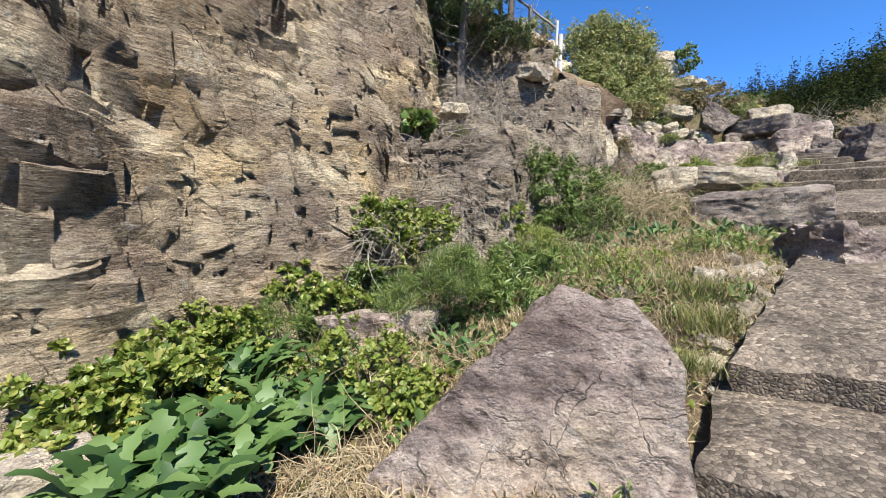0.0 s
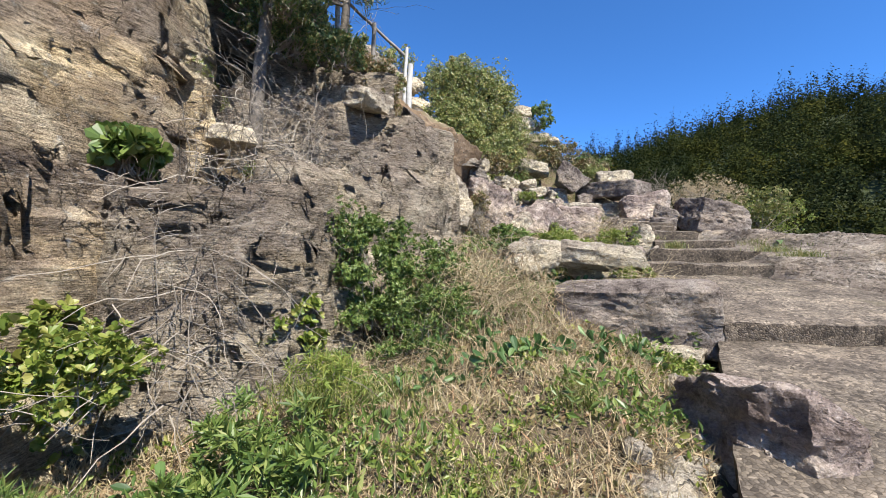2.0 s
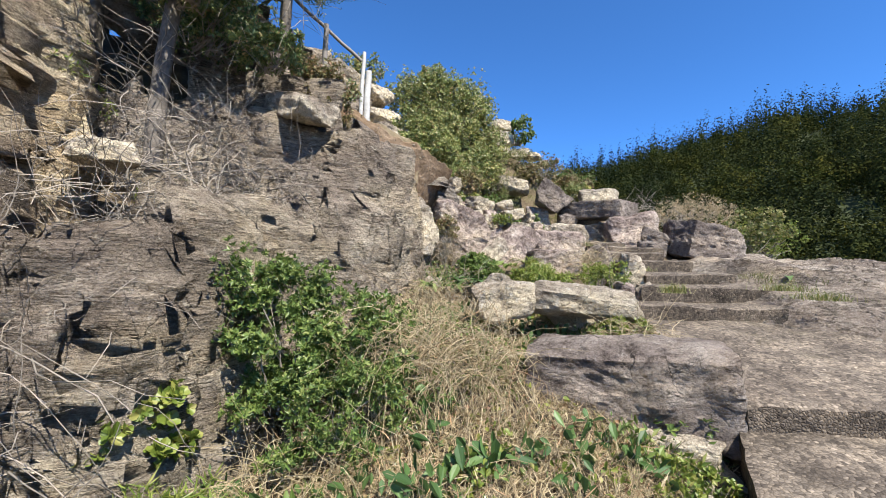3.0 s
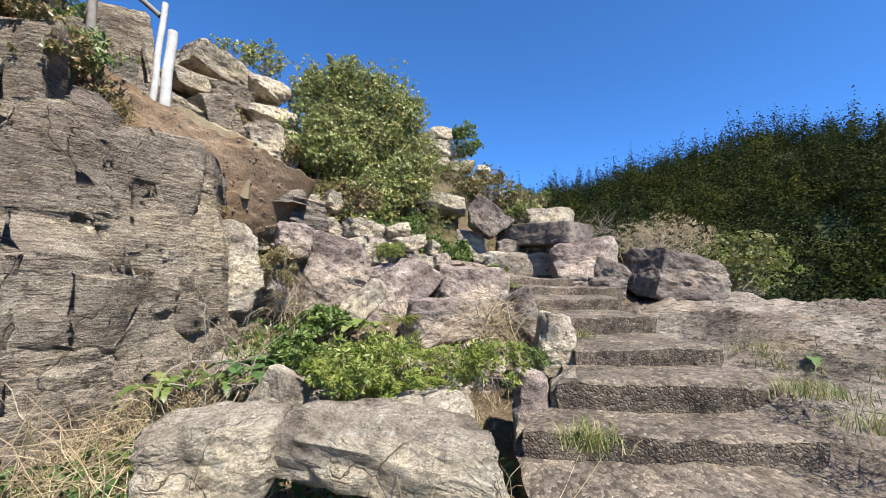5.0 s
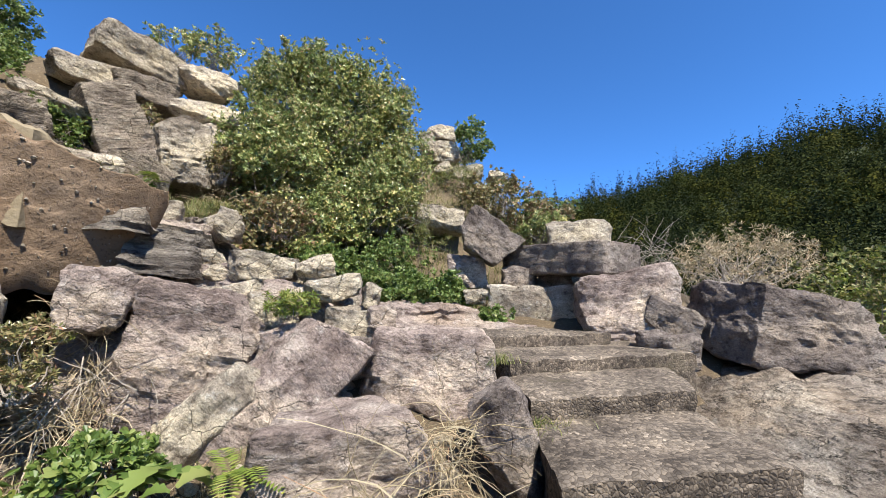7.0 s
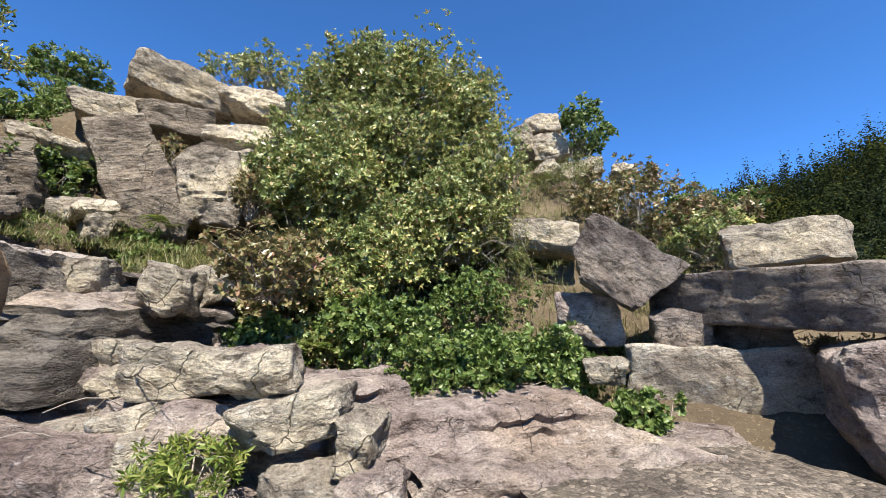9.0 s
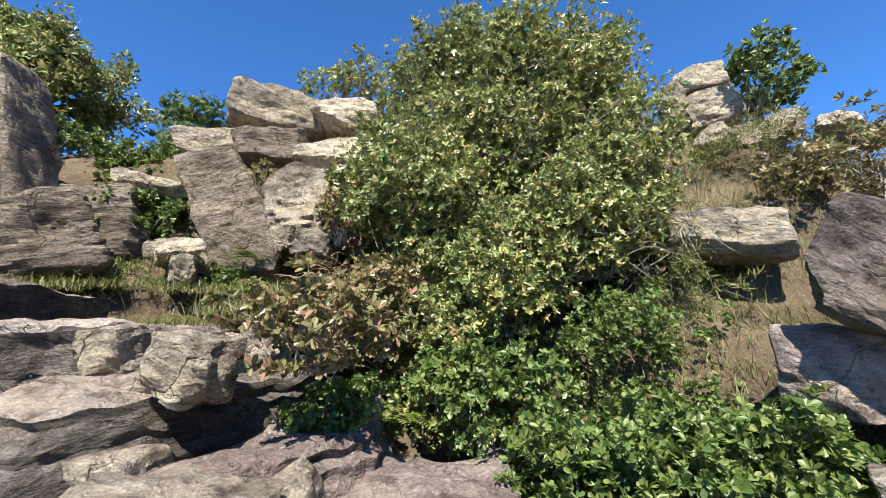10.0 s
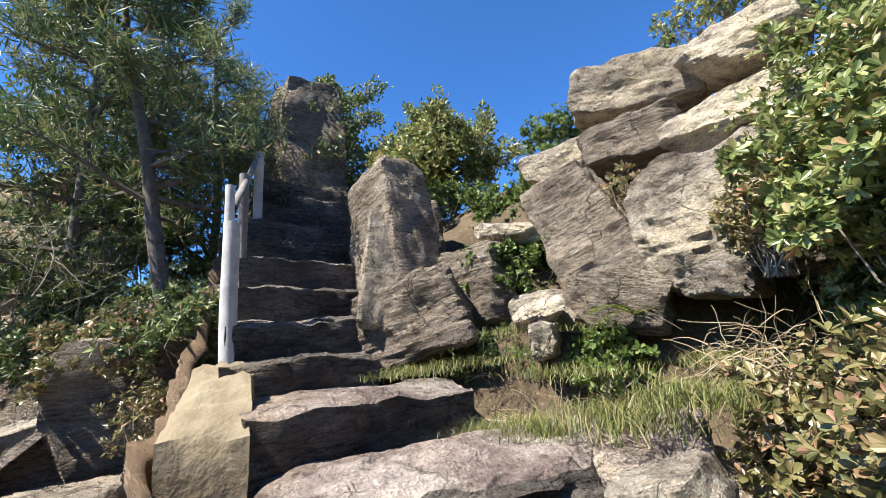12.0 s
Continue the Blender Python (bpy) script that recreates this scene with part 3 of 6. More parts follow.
# ---- cliffs ----
cliff_face("cliff_south", [(-4.6, 0.6), (-3.1, 2.8), (-2.75, 4.2), (-1.55, 5.6), (-0.75, 6.95), (-0.1, 7.5), (0.15, 8.7)], -0.3, 8.6, 0.2, 3, CLIFF,
           "tall sunlit cliff of pale bedded rock with weathered hollows", 0.042, (1.05, 1.9), 1.0,
           [(4.28, 2.46, 0.42, 0.26, 0.7), (3.7, 2.75, 0.7, 0.22, 0.3), (5.93, 2.43, 0.22, 0.30, 0.6), (5.7, 1.56, 0.50, 0.26, 0.5), (8.28, 4.38, 0.32, 0.16, 0.5), (3.3, 3.1, 0.5, 0.3, 0.25), (4.09, 1.86, 0.10, 0.08, 0.25), (7.6, 5.3, 0.35, 0.3, 0.4)])
cliff_face("cliff_buttress", [(-0.6, 7.6), (0.0, 7.15), (0.85, 7.15), (1.35, 7.7), (1.5, 8.6)], 0.4, 2.75, 0.06, 5, COLUMN,
           "low buttress of grey bedded rock under dead vines", 0.04, (0.7, 0.9), 0.8)
cliff_face("cliff_columns", [(-0.2, 9.6), (0.8, 9.75), (1.5, 10.1), (2.2, 10.25), (2.75, 10.35), (3.1, 10.5), (3.55, 10.8), (3.45, 11.4)], 2.4, 4.5, 0.05, 8, COLUMN,
           "grey rock columns split by dark joints", 0.034, (0.6, 2.6), 0.9, crack=0.3, big=0.06, bedded=0.45, stepped=1.7)
cliff_face("cliff_ledge", [(0.9, 8.6), (1.8, 8.9), (3.0, 9.6), (3.6, 10.3), (3.9, 11.0), (4.3, 11.6)], 1.4, 3.15, 0.12, 12, COLUMN,
           "low ledge of bedded rock at the columns' foot", 0.05, (0.9, 0.6), 0.8)


# ---- slabs and steps ----
def slab(name, fl, fr, br, bl, thick, mat, seed, rough=0.012, wave=0.03, step=0.06, parent=None, label="", edge=None, batter=0.0, crown=0.0):
    """A thick slab over four corners (front left, front right, back right, back left) with a worn, uneven top and broken edges."""
    a, b, c, d = (Vector(v) for v in (fl, fr, br, bl))
    nu = max(3, min(64, int((b - a).length / step)))
    nv = max(3, min(64, int((d - a).length / step)))
    off = Vector((seed * 1.9, seed * 0.7, seed * 3.3))
    verts = []
    for i in range(nu + 1):
        for j in range(nv + 1):
            u, v = i / nu, j / nv
            p = (a * (1 - u) + b * u) * (1 - v) + (d * (1 - u) + c * u) * v
            rim = min(u, 1 - u, v) * min((b - a).length, (d - a).length)
            p = p + Vector((0, 0, 4 * crown * v * (1 - v) + wave * fractal(p * 1.3 + off, 3) + rough * fractal(p * 9 + off, 3) - 0.035 * max(0.0, 1 - rim / 0.06) * (0.6 + 0.6 * noise.noise(p * 5 + off))))
            if min(u, 1 - u, v, 1 - v) < 1e-6:
                p = p + Vector((noise.noise(p * 4 + off), noise.noise(p * 4 - off), 0)) * 0.03
            verts.append(p)
    faces = grid_faces(nu + 1, nv + 1)
    loop = [i * (nv + 1) for i in range(nu + 1)] + [nu * (nv + 1) + j for j in range(1, nv + 1)]
    loop += [i * (nv + 1) + nv for i in range(nu - 1, -1, -1)] + [j for j in range(nv - 1, 0, -1)]
    levels, prev = (12 if batter else 5), loop
    mats = [0] * len(faces)
    mid = (a + b + c + d) / 4
    for k in range(1, levels + 1):
        row = []
        for q in loop:
            top = verts[q]
            out = Vector((top.x - mid.x, top.y - mid.y, 0)).normalized()
            row.append(len(verts))
            verts.append(top + Vector((0, 0, -thick * k / levels)) + out * (0.03 * noise.noise(top * 6 + Vector((0, 0, k * 2.3)) + off) - 0.02 * (k > 1) + batter * k / levels + 0.35 * batter * noise.noise(Vector((top.x * 1.5, top.y * 1.5, k * 1.7)))))
        for i in range(len(loop)):
            j = (i + 1) % len(loop)
            faces.append((prev[i], row[i], row[j], prev[j]))
            mats.append(1)
        prev = row
    me = mesh_from(name, verts, faces)
    ob = link(name, me, mat, parent, label, smooth=50)
    me.materials.append(edge or mat)
    me.polygons.foreach_set("material_index", mats)
    return ob


path_slab = slab("path_slab", (1.95, 2.75, 0.45), (4.5, 1.15, 0.49), (8.6, 4.3, 1.37), (5.65, 5.95, 1.32), 0.5, CONCRETE, 1, 0.016, 0.03, 0.09, edge=RISER, crown=0.13)
tagged(path_slab, "sloping path of worn concrete with bare pebbles", "path", kind="structure")
low_slab = slab("path_step", (1.25, 1.95, 0.18), (4.0, 0.3, 0.20), (4.6, 1.3, 0.25), (1.95, 2.85, 0.24), 0.4, CONCRETE, 2, edge=RISER)
tagged(low_slab, "worn concrete step at the path's start", "step", kind="structure")
start_slab = slab("path_start", (-0.6, -1.6, -0.06), (2.5, -2.8, -0.06), (4.0, 0.4, -0.02), (1.2, 2.0, -0.02), 0.3, CONCRETE, 3, step=0.12, edge=RISER)
tagged(start_slab, "worn concrete path at the foot of the steps", "path", kind="structure")

stairs = thing("concrete_stairs", (7.0, 8.0, 1.4), "worn concrete stairs with dark pebbled risers", "stairs", kind="structure")
STEPS = [((5.55, 5.8, 1.53), (8.5, 4.4, 1.56), (8.5, 7.2, 2.0), (6.45, 8.1, 1.97)),
         ((6.45, 8.0, 2.16), (8.27, 7.09, 2.17), (8.7, 7.65, 2.20), (6.95, 8.5, 2.19)),
         ((6.95, 8.25, 2.40), (8.54, 7.5, 2.42), (9.0, 8.4, 2.44), (7.5, 8.9, 2.43)),
         ((7.5, 8.72, 2.58), (8.86, 8.2, 2.62), (9.4, 9.4, 2.66), (7.95, 9.75, 2.64)),
         ((7.85, 9.5, 2.83), (9.22, 9.26, 2.85), (9.7, 10.5, 2.90), (8.2, 10.6, 2.88)),
         ((8.15, 10.4, 3.06), (9.6, 10.28, 3.08), (10.3, 11.3, 3.12), (8.3, 11.3, 3.10)),
         ((8.3, 11.1, 3.24), (10.5, 11.1, 3.24), (10.5, 12.1, 3.28), (8.2, 12.0, 3.28)),
         ((8.0, 11.8, 3.41), (10.1, 11.95, 3.41), (9.6, 12.9, 3.45), (7.8, 12.5, 3.45))]
for k, corners in enumerate(STEPS):
    rel = [Vector(c) - Vector((7.0, 8.0, 1.4)) for c in corners]
    slab("step", *rel, 0.42, CONCRETE, 20 + k, 0.016, 0.03, parent=stairs, edge=RISER)

rock_stairs = thing("rock_stairs", (6.0, 12.5, 3.0), "rough stairs hewn from grey bedrock, leading up the hill", "stairs", kind="structure")
HEWN = [((7.3, 12.1, 3.47), (9.25, 12.55, 3.47), (8.7, 13.4, 3.55), (7.0, 12.9, 3.55)),
        ((7.0, 12.5, 3.75), (8.7, 12.98, 3.75), (8.3, 13.8, 3.8), (6.5, 13.3, 3.8)),
        ((6.2, 12.2, 3.95), (7.15, 12.85, 3.93), (6.9, 13.7, 4.0), (5.8, 13.3, 4.0)),
        ((5.8, 12.0, 4.2), (6.25, 13.1, 4.2), (5.9, 13.9, 4.3), (5.2, 12.5, 4.25)),
        ((5.35, 12.0, 4.5), (5.5, 13.4, 4.5), (5.1, 14.2, 4.62), (4.9, 11.9, 4.6)),
        ((4.98, 11.8, 4.90), (4.7, 13.5, 4.86), (4.0, 14.1, 4.92), (4.2, 11.9, 4.95)),
        ((4.32, 11.78, 5.24), (3.78, 13.2, 5.15), (3.0, 13.3, 5.2), (3.6, 11.6, 5.26))]
for i in range(9):
    x, z = 3.19 - 0.38 * i, 5.44 + 0.315 * i
    HEWN.append(((x + 0.5, 11.5 - 0.03 * i, z + 0.02), (x, 12.62 - 0.01 * i, z), (x - 0.55, 12.65, z + 0.02), (x - 0.15, 11.45, z + 0.03)))
for k, corners in enumerate(HEWN):
    rel = [Vector(c) - Vector((6.0, 12.5, 3.0)) for c in corners]
    # Dimmer rock carries shade: risers from the fifth step, treads from the eighth.
    slab("step", *rel, 0.5, PURPLE if k < 7 else SHADED_STAIR, 40 + k, 0.03 if k < 4 else 0.022, 0.09 if k < 4 else 0.05, 0.05, parent=rock_stairs, edge=PURPLE if k < 4 else SHADED_STAIR, batter=0.25 if k < 6 else 0.0)
parapet = slab("parapet", (4.32, 11.38, 5.18), (4.34, 11.82, 5.2), (3.35, 11.66, 5.5), (3.35, 11.34, 5.5), 0.8, PLASTER, 60, 0.05, 0.08)
tagged(parapet, "low ochre concrete parapet beside the hewn stairs", "parapet", kind="structure")
rock("rock_pillar", (2.2, 13.0, 6.6), (0.85, 0.75, 1.75), (3, -7, 24), COLUMN, "leaning rock pillar beside the hewn stairs", 71, 26, cuts=2, rough=0.7, hard=16)
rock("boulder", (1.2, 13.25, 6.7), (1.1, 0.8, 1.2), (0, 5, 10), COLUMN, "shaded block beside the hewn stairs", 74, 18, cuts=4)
rock("boulder", (2.6, 13.75, 6.0), (0.9, 0.7, 0.9), (0, -10, 40), COLUMN, "bedded grey rock behind the pillar", 76, 18, cuts=4, beds=8)
rock("bedrock_rib", (2.75, 12.75, 6.3), (0.14, 0.4, 1.4), (-14, -14, 15), GREY, "thin rib of pale rock beside the stairs", 72, 9)

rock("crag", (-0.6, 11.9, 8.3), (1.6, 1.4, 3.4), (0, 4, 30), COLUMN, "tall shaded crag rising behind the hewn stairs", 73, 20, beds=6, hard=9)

# bedrock shelf beside the steps
be, bf = Vector((0.86, -0.51, 0)), Vector((0.51, 0.86, 0))
verts, nu, nv = [], 130, 140
for i in range(nu + 1):
    for j in range(nv + 1):
        e, f = -0.6 + 7.0 * i / nu, -1.2 + 7.0 * j / nv
        p = Vector((8.6, 7.2, 0)) + be * e + bf * f
        z = 2.42 + 0.10 * f + 0.2 * min(e, 0.5) - 0.03 * max(0.0, e - 1) - 0.25 * max(0, e - 4.6) - 0.45 * max(0.0, 0.5 - f)
        ph = (e * 0.9 + f * 0.35 + 0.5 * noise.noise(p * 0.8)) * 1.9
        z += 0.26 * ((ph % 1.0) ** 1.5 - 0.5) * (0.4 + abs(noise.noise(p * 0.6))) + 0.12 * fractal(p * 0.8, 4) + 0.02 * fractal(p * 6, 3)
        if i in (0, nu) or j in (0, nv):
            z -= 0.7
        verts.append((p.x, p.y, z))
tagged(link("bedrock", mesh_from("bedrock", verts, grid_faces(nu + 1, nv + 1)), SHELF, smooth=30), "bare grey bedrock with tilted beds beside the steps", "bedrock", kind="structure")

# bare earth bank below the fence
verts, nu, nv = [], 130, 90
TOPS = [Vector(v) for v in ((0.9, 11.0, 7.3), (3.0, 11.14, 5.52), (4.3, 11.27, 5.08), (5.2, 11.75, 4.78))]
FEET = [Vector(v) for v in ((1.6, 10.9, 4.9), (3.3, 11.1, 4.45), (4.0, 11.4, 3.95), (4.75, 12.0, 3.95))]
for i in range(nu + 1):
    for j in range(nv + 1):
        u, v = i / nu * 3, j / nv
        k = min(2, int(u))
        p = TOPS[k].lerp(TOPS[k + 1], u - k) * (1 - v) + FEET[k].lerp(FEET[k + 1], u - k) * v
        k = 0.10 * fractal(p * 1.6, 4) + 0.05 * fractal(p * 4.5, 6) + 0.05 * max(0.0, noise.noise(p * 5.0) - 0.25) - (0.15 if i in (0, nu) or j in (0, nv) else 0)
        verts.append(p + Vector((0.3, -0.5, 0.8)) * k)
tagged(link("earth_bank", mesh_from("earth_bank", verts, grid_faces(nu + 1, nv + 1)), EARTH, smooth=0), "steep bank of bare brown earth", "bank", kind="structure")

# small stones caught in the bank
rnd = random.Random(55)
sv, sf = [], []
for _ in range(420):
    c = Vector(verts[rnd.randrange(len(verts))])
    size = 0.006 + 0.02 * rnd.random() ** 4
    k = len(sv)
    sv.extend(c + Vector(d) * (size * rnd.uniform(0.6, 1.3)) for d in ((1, 0, 0), (-1, 0, 0), (0, 1, 0), (0, -1, 0), (0, 0, 1), (0, 0, -1)))
    sf.extend((k + i, k + j, k + q) for i in (0, 1) for j, q in ((2, 4), (4, 3), (3, 5), (5, 2)))
tagged(link("bank_pebbles", mesh_from("bank_pebbles", sv, sf), GREY), "small pale stones caught in the earth bank", "pebbles", kind="stuff")

# ---- the two great boulders by the path ----
rock("pointed_boulder", (0.62, 2.24, 0.2), (2.0, 0.62, 2.0), (-14, 0, -13), PURPLE, "big pointed purple grey boulder with weathered pits", 81, 44, cuts=1, hard=14, rough=0.9, beds=3,
     faces=(((-0.7235, 0, 0.69), 0.545), ((0.2, 0, 0.98), 0.80), ((0.80, 0, 0.60), 0.74), ((1, 0, 0.05), 0.60)))
rock("long_boulder", (5.17, 6.78, 1.48), (1.95, 0.95, 0.86), (0, -3, -44), SLATE, "long squared purple brown boulder lying by the steps", 82, 40, cuts=2, hard=18, rough=0.7, beds=3,
     faces=(((0, -0.5, 0.87), 1.12), ((0, 0.5, 0.87), 1.15), ((-0.8, 0, 0.6), 1.22)))


# stones beside the lower path
rock("boulder", (-0.72, 4.55, 0.10), (1.24, 0.70, 0.67), (0, 0, 9), PURPLE, "pink grey slab boulder half sunk in litter", 11, 9, beds=4)
rock("boulder", (-2.36, 1.99, -0.02), (0.86, 0.60, 0.40), (0, 0, 49), GREY, "pale grey boulder among broad leaves", 12, 9)
rock("stone", (-2.68, 4.44, 0.16), (0.39, 0.30, 0.26), (0, 0, 31), GREY, "small pale stone at the cliff's foot", 13, 5)
rock("boulder", (4.2, 4.55, 1.02), (1.1, 0.62, 0.62), (0, 4, 76), PURPLE, "jagged brown grey boulder lying on the concrete's edge", 14, 22, cuts=12, rough=1.4, beds=5)
rock("stone", (3.14, 4.36, 0.80), (0.38, 0.30, 0.23), (0, -10, -39), GREY, "pale broken stone beside the path", 15, 9)
rock("stone", (2.67, 4.13, 0.80), (0.29, 0.30, 0.25), (0, 0, -34), GREY, "pale flat stone in dry grass", 16, 9)
rock("stone", (1.95, 4.28, 0.57), (0.44, 0.40, 0.29), (0, 8, -19), PURPLE, "purple stone lying in the weeds", 17, 9)
rock("stone", (2.88, 3.86, 0.65), (0.21, 0.30, 0.28), (0, 0, -41), GREY, "low stone at the concrete's edge", 18, 9)
rock("stone", (5.13, 6.17, 1.12), (0.76, 0.35, 0.21), (0, 0, -47), GREY, "flat grey stone under creeping weeds", 19, 7)

# stones beside the steps
rock("boulder", (4.53, 8.07, 2.21), (0.67, 0.60, 0.46), (0, -8, -20), GREY, "pale rounded boulder in straw", 20, 9)
rock("boulder", (5.43, 7.71, 2.22), (1.15, 0.55, 0.41), (0, 4, -33), GREY, "split grey boulder with a flat top", 21, 9)
rock("kerb_stone", (7.52, 9.04, 2.59), (0.39, 0.40, 0.63), (0, 0, -36), GREY, "upright grey kerb stone beside the steps", 22, 10)
rock("kerb_stone", (6.87, 8.51, 2.04), (0.30, 0.45, 0.81), (0, 0, -32), PURPLE, "grey kerb stone beside the steps", 23, 10)
rock("kerb_stone", (7.14, 8.44, 2.02), (0.22, 0.40, 0.80), (0, 0, -36), GREY, "narrow kerb stone beside the steps", 24, 10)
rock("boulder", (4.88, 8.89, 2.12), (0.69, 0.60, 0.66), (0, 20, 5), GREY, "pale boulder with a sloping face in dry stems", 25, 12)
rock("boulder", (5.80, 8.34, 2.08), (0.74, 0.60, 0.50), (0, -12, -14), GREY, "flat pale boulder among the rocks", 26, 12)

# rubble below the dry stone wall
rock("boulder", (5.40, 11.84, 3.29), (1.04, 0.90, 1.21), (0, 14, 18), PURPLE, "purple boulder with fine wavy beds", 27, 24, cuts=4, beds=16)
rock("boulder", (6.27, 11.15, 2.97), (0.65, 0.45, 1.51), (0, 47, 8), PURPLE, "leaning slab boulder, pink and grey", 28, 20, cuts=4, hard=12, beds=10)
rock("boulder", (5.82, 10.99, 2.91), (0.38, 0.40, 0.93), (0, 50, 16), GREY, "jagged pale boulder leaning on its neighbour", 29, 14)
rock("boulder", (7.64, 11.50, 3.10), (1.24, 0.80, 0.85), (0, 6, -13), PURPLE, "tan pointed boulder among the rocks", 30, 14, cuts=8)
rock("boulder", (6.76, 10.48, 2.75), (0.99, 0.70, 0.57), (0, -4, 0), PURPLE, "square grey boulder with a flat top", 31, 14, cuts=4, hard=12)
rock("boulder", (7.95, 10.34, 2.77), (0.40, 0.60, 0.77), (0, -22, -24), SLATE, "narrow dark boulder beside the steps", 32, 12)
rock("boulder", (6.89, 11.68, 3.54), (0.57, 0.40, 0.41), (0, 0, -2), GREY, "pale boulder under the wall", 33, 9)
rock("boulder", (6.21, 11.81, 3.31), (0.64, 0.50, 0.48), (0, -10, 8), PURPLE, "rough purple boulder among the rocks", 34, 9)
# Slate here bakes in the shade behind the pointed boulder.
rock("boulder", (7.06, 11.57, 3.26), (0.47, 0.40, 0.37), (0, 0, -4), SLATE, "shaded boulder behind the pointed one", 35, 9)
rock("boulder", (4.77, 11.74, 3.32), (0.30, 0.50, 0.76), (0, 10, 26), PURPLE, "purple boulder in dry stems", 36, 9)
rock("boulder", (4.94, 11.62, 3.18), (0.61, 0.50, 0.69), (0, 0, 2), PURPLE, "purple boulder in dry stems", 37, 9)
rock("boulder", (4.22, 10.95, 3.39), (0.55, 0.50, 1.13), (0, -6, 10), GREY, "mossy grey boulder at the column's foot", 38, 16, beds=8)
rock("ledge_rock", (3.83, 11.34, 3.50), (0.79, 0.50, 0.66), (0, 0, 16), COLUMN, "pale bedded rock under the earth bank", 39, 16, cuts=8, beds=8)
rock("boulder", (4.90, 11.31, 3.79), (0.45, 0.40, 0.49), (0, 8, 5), PURPLE, "grey stone under the earth bank", 40, 12)

# loose stones among the boulders and along the path
rnd = random.Random(61)
if 2 not in BOXES:
    BOXES[2] = unit_box(2)
sv, sf = [], []
for i in range(330):
    if i < 200:
        x, y = rnd.uniform(4.2, 7.6), rnd.uniform(9.3, 12.4)
    else:
        f = rnd.random()
        x, y = 1.9 + 3.6 * f + rnd.gauss(0, 0.14), 2.95 + 3.0 * f + rnd.gauss(0, 0.14)
    size, tilt = 0.03 + 0.09 * rnd.random() ** 2.5, Vector((rnd.uniform(-1, 1), rnd.uniform(-1, 1), 1)).normalized()
    turn = tilt.to_track_quat("Z", "Y").to_matrix() @ pose(0, 0, 0, 0, 0, rnd.uniform(0, 360)).to_3x3()
    shape = Vector((rnd.uniform(0.7, 1.5), rnd.uniform(0.6, 1.1), rnd.uniform(0.4, 0.9))) * size
    c, k = Vector((x, y, ground_rough(x, y) + 0.3 * size)), len(sv)
    for v in BOXES[2][0]:
        q = v / (abs(v.x) ** 5 + abs(v.y) ** 5 + abs(v.z) ** 5) ** 0.2 * (1 + 0.22 * noise.noise(v * 1.4 + c * 9))
        sv.append(c + turn @ Vector((q.x * shape.x, q.y * shape.y, q.z * shape.z)))
    sf.extend(tuple(k + j for j in f) for f in BOXES[2][1])
tagged(link("loose_stones", mesh_from("loose_stones", sv, sf), GREY, smooth=24), "small loose grey stones between the boulders", "stones", kind="stuff")

# dry stone wall
rock("wall_stone", (4.61, 12.22, 4.07), (0.63, 0.40, 0.64), (0, 8, 25), PURPLE, "tall pink stone standing on end", 41, 7, group="stones of the dry stone wall")
rock("wall_stone", (4.79, 12.57, 4.64), (0.52, 0.40, 0.40), (0, -12, 22), GREY, "pale pointed wall stone", 42, 7, group="stones of the dry stone wall")
rock("wall_stone", (6.00, 12.08, 4.14), (0.66, 0.40, 0.30), (0, 3, 10), GREY, "long grey wall stone", 43, 7, group="stones of the dry stone wall")
rock("wall_stone", (6.50, 11.95, 4.12), (0.34, 0.40, 0.23), (0, -10, 4), GREY, "pale wall stone in the dry wall", 44, 7, group="stones of the dry stone wall")
rock("wall_stone", (6.71, 11.88, 3.91), (0.54, 0.40, 0.25), (0, -14, 1), GREY, "pale grey wall stone", 45, 7, group="stones of the dry stone wall")
rock("wall_stone", (5.38, 12.28, 4.19), (0.38, 0.40, 0.24), (0, 5, 17), GREY, "tan wall stone in the dry wall", 46, 7, group="stones of the dry stone wall")
rock("wall_stone", (5.04, 12.26, 4.15), (0.26, 0.40, 0.16), (0, 12, 21), GREY, "small white wall stone", 47, 7, group="stones of the dry stone wall")
rock("wall_stone", (5.51, 12.26, 4.08), (0.29, 0.40, 0.18), (0, 0, 15), GREY, "small wall stone in the dry wall", 48, 7, group="stones of the dry stone wall")
rock("wall_stone", (5.83, 12.01, 3.83), (0.38, 0.40, 0.28), (0, -8, 12), GREY, "grey wall stone in the dry wall", 49, 7, group="stones of the dry stone wall")
rock("wall_stone", (6.23, 11.96, 3.86), (0.43, 0.40, 0.24), (0, 6, 7), PURPLE, "grey wall stone in the dry wall", 50, 7, group="stones of the dry stone wall")
rock("wall_stone", (7.08, 11.74, 3.84), (0.17, 0.40, 0.25), (0, 10, -4), GREY, "small blue grey wall stone", 51, 7, group="stones of the dry stone wall")
rock("wall_stone", (5.21, 12.59, 4.51), (0.39, 0.40, 0.24), (0, -6, 18), PURPLE, "flat wall stone in the dry wall", 52, 7, group="stones of the dry stone wall")
rock("wall_stone", (5.53, 12.59, 4.63), (0.30, 0.40, 0.34), (0, 10, 14), GREY, "pale wall stone in the dry wall", 53, 7, group="stones of the dry stone wall")
rock("wall_stone", (5.09, 12.18, 3.89), (0.51, 0.40, 0.29), (0, -5, 20), PURPLE, "flat wall stone in the dry wall", 54, 7, group="stones of the dry stone wall")
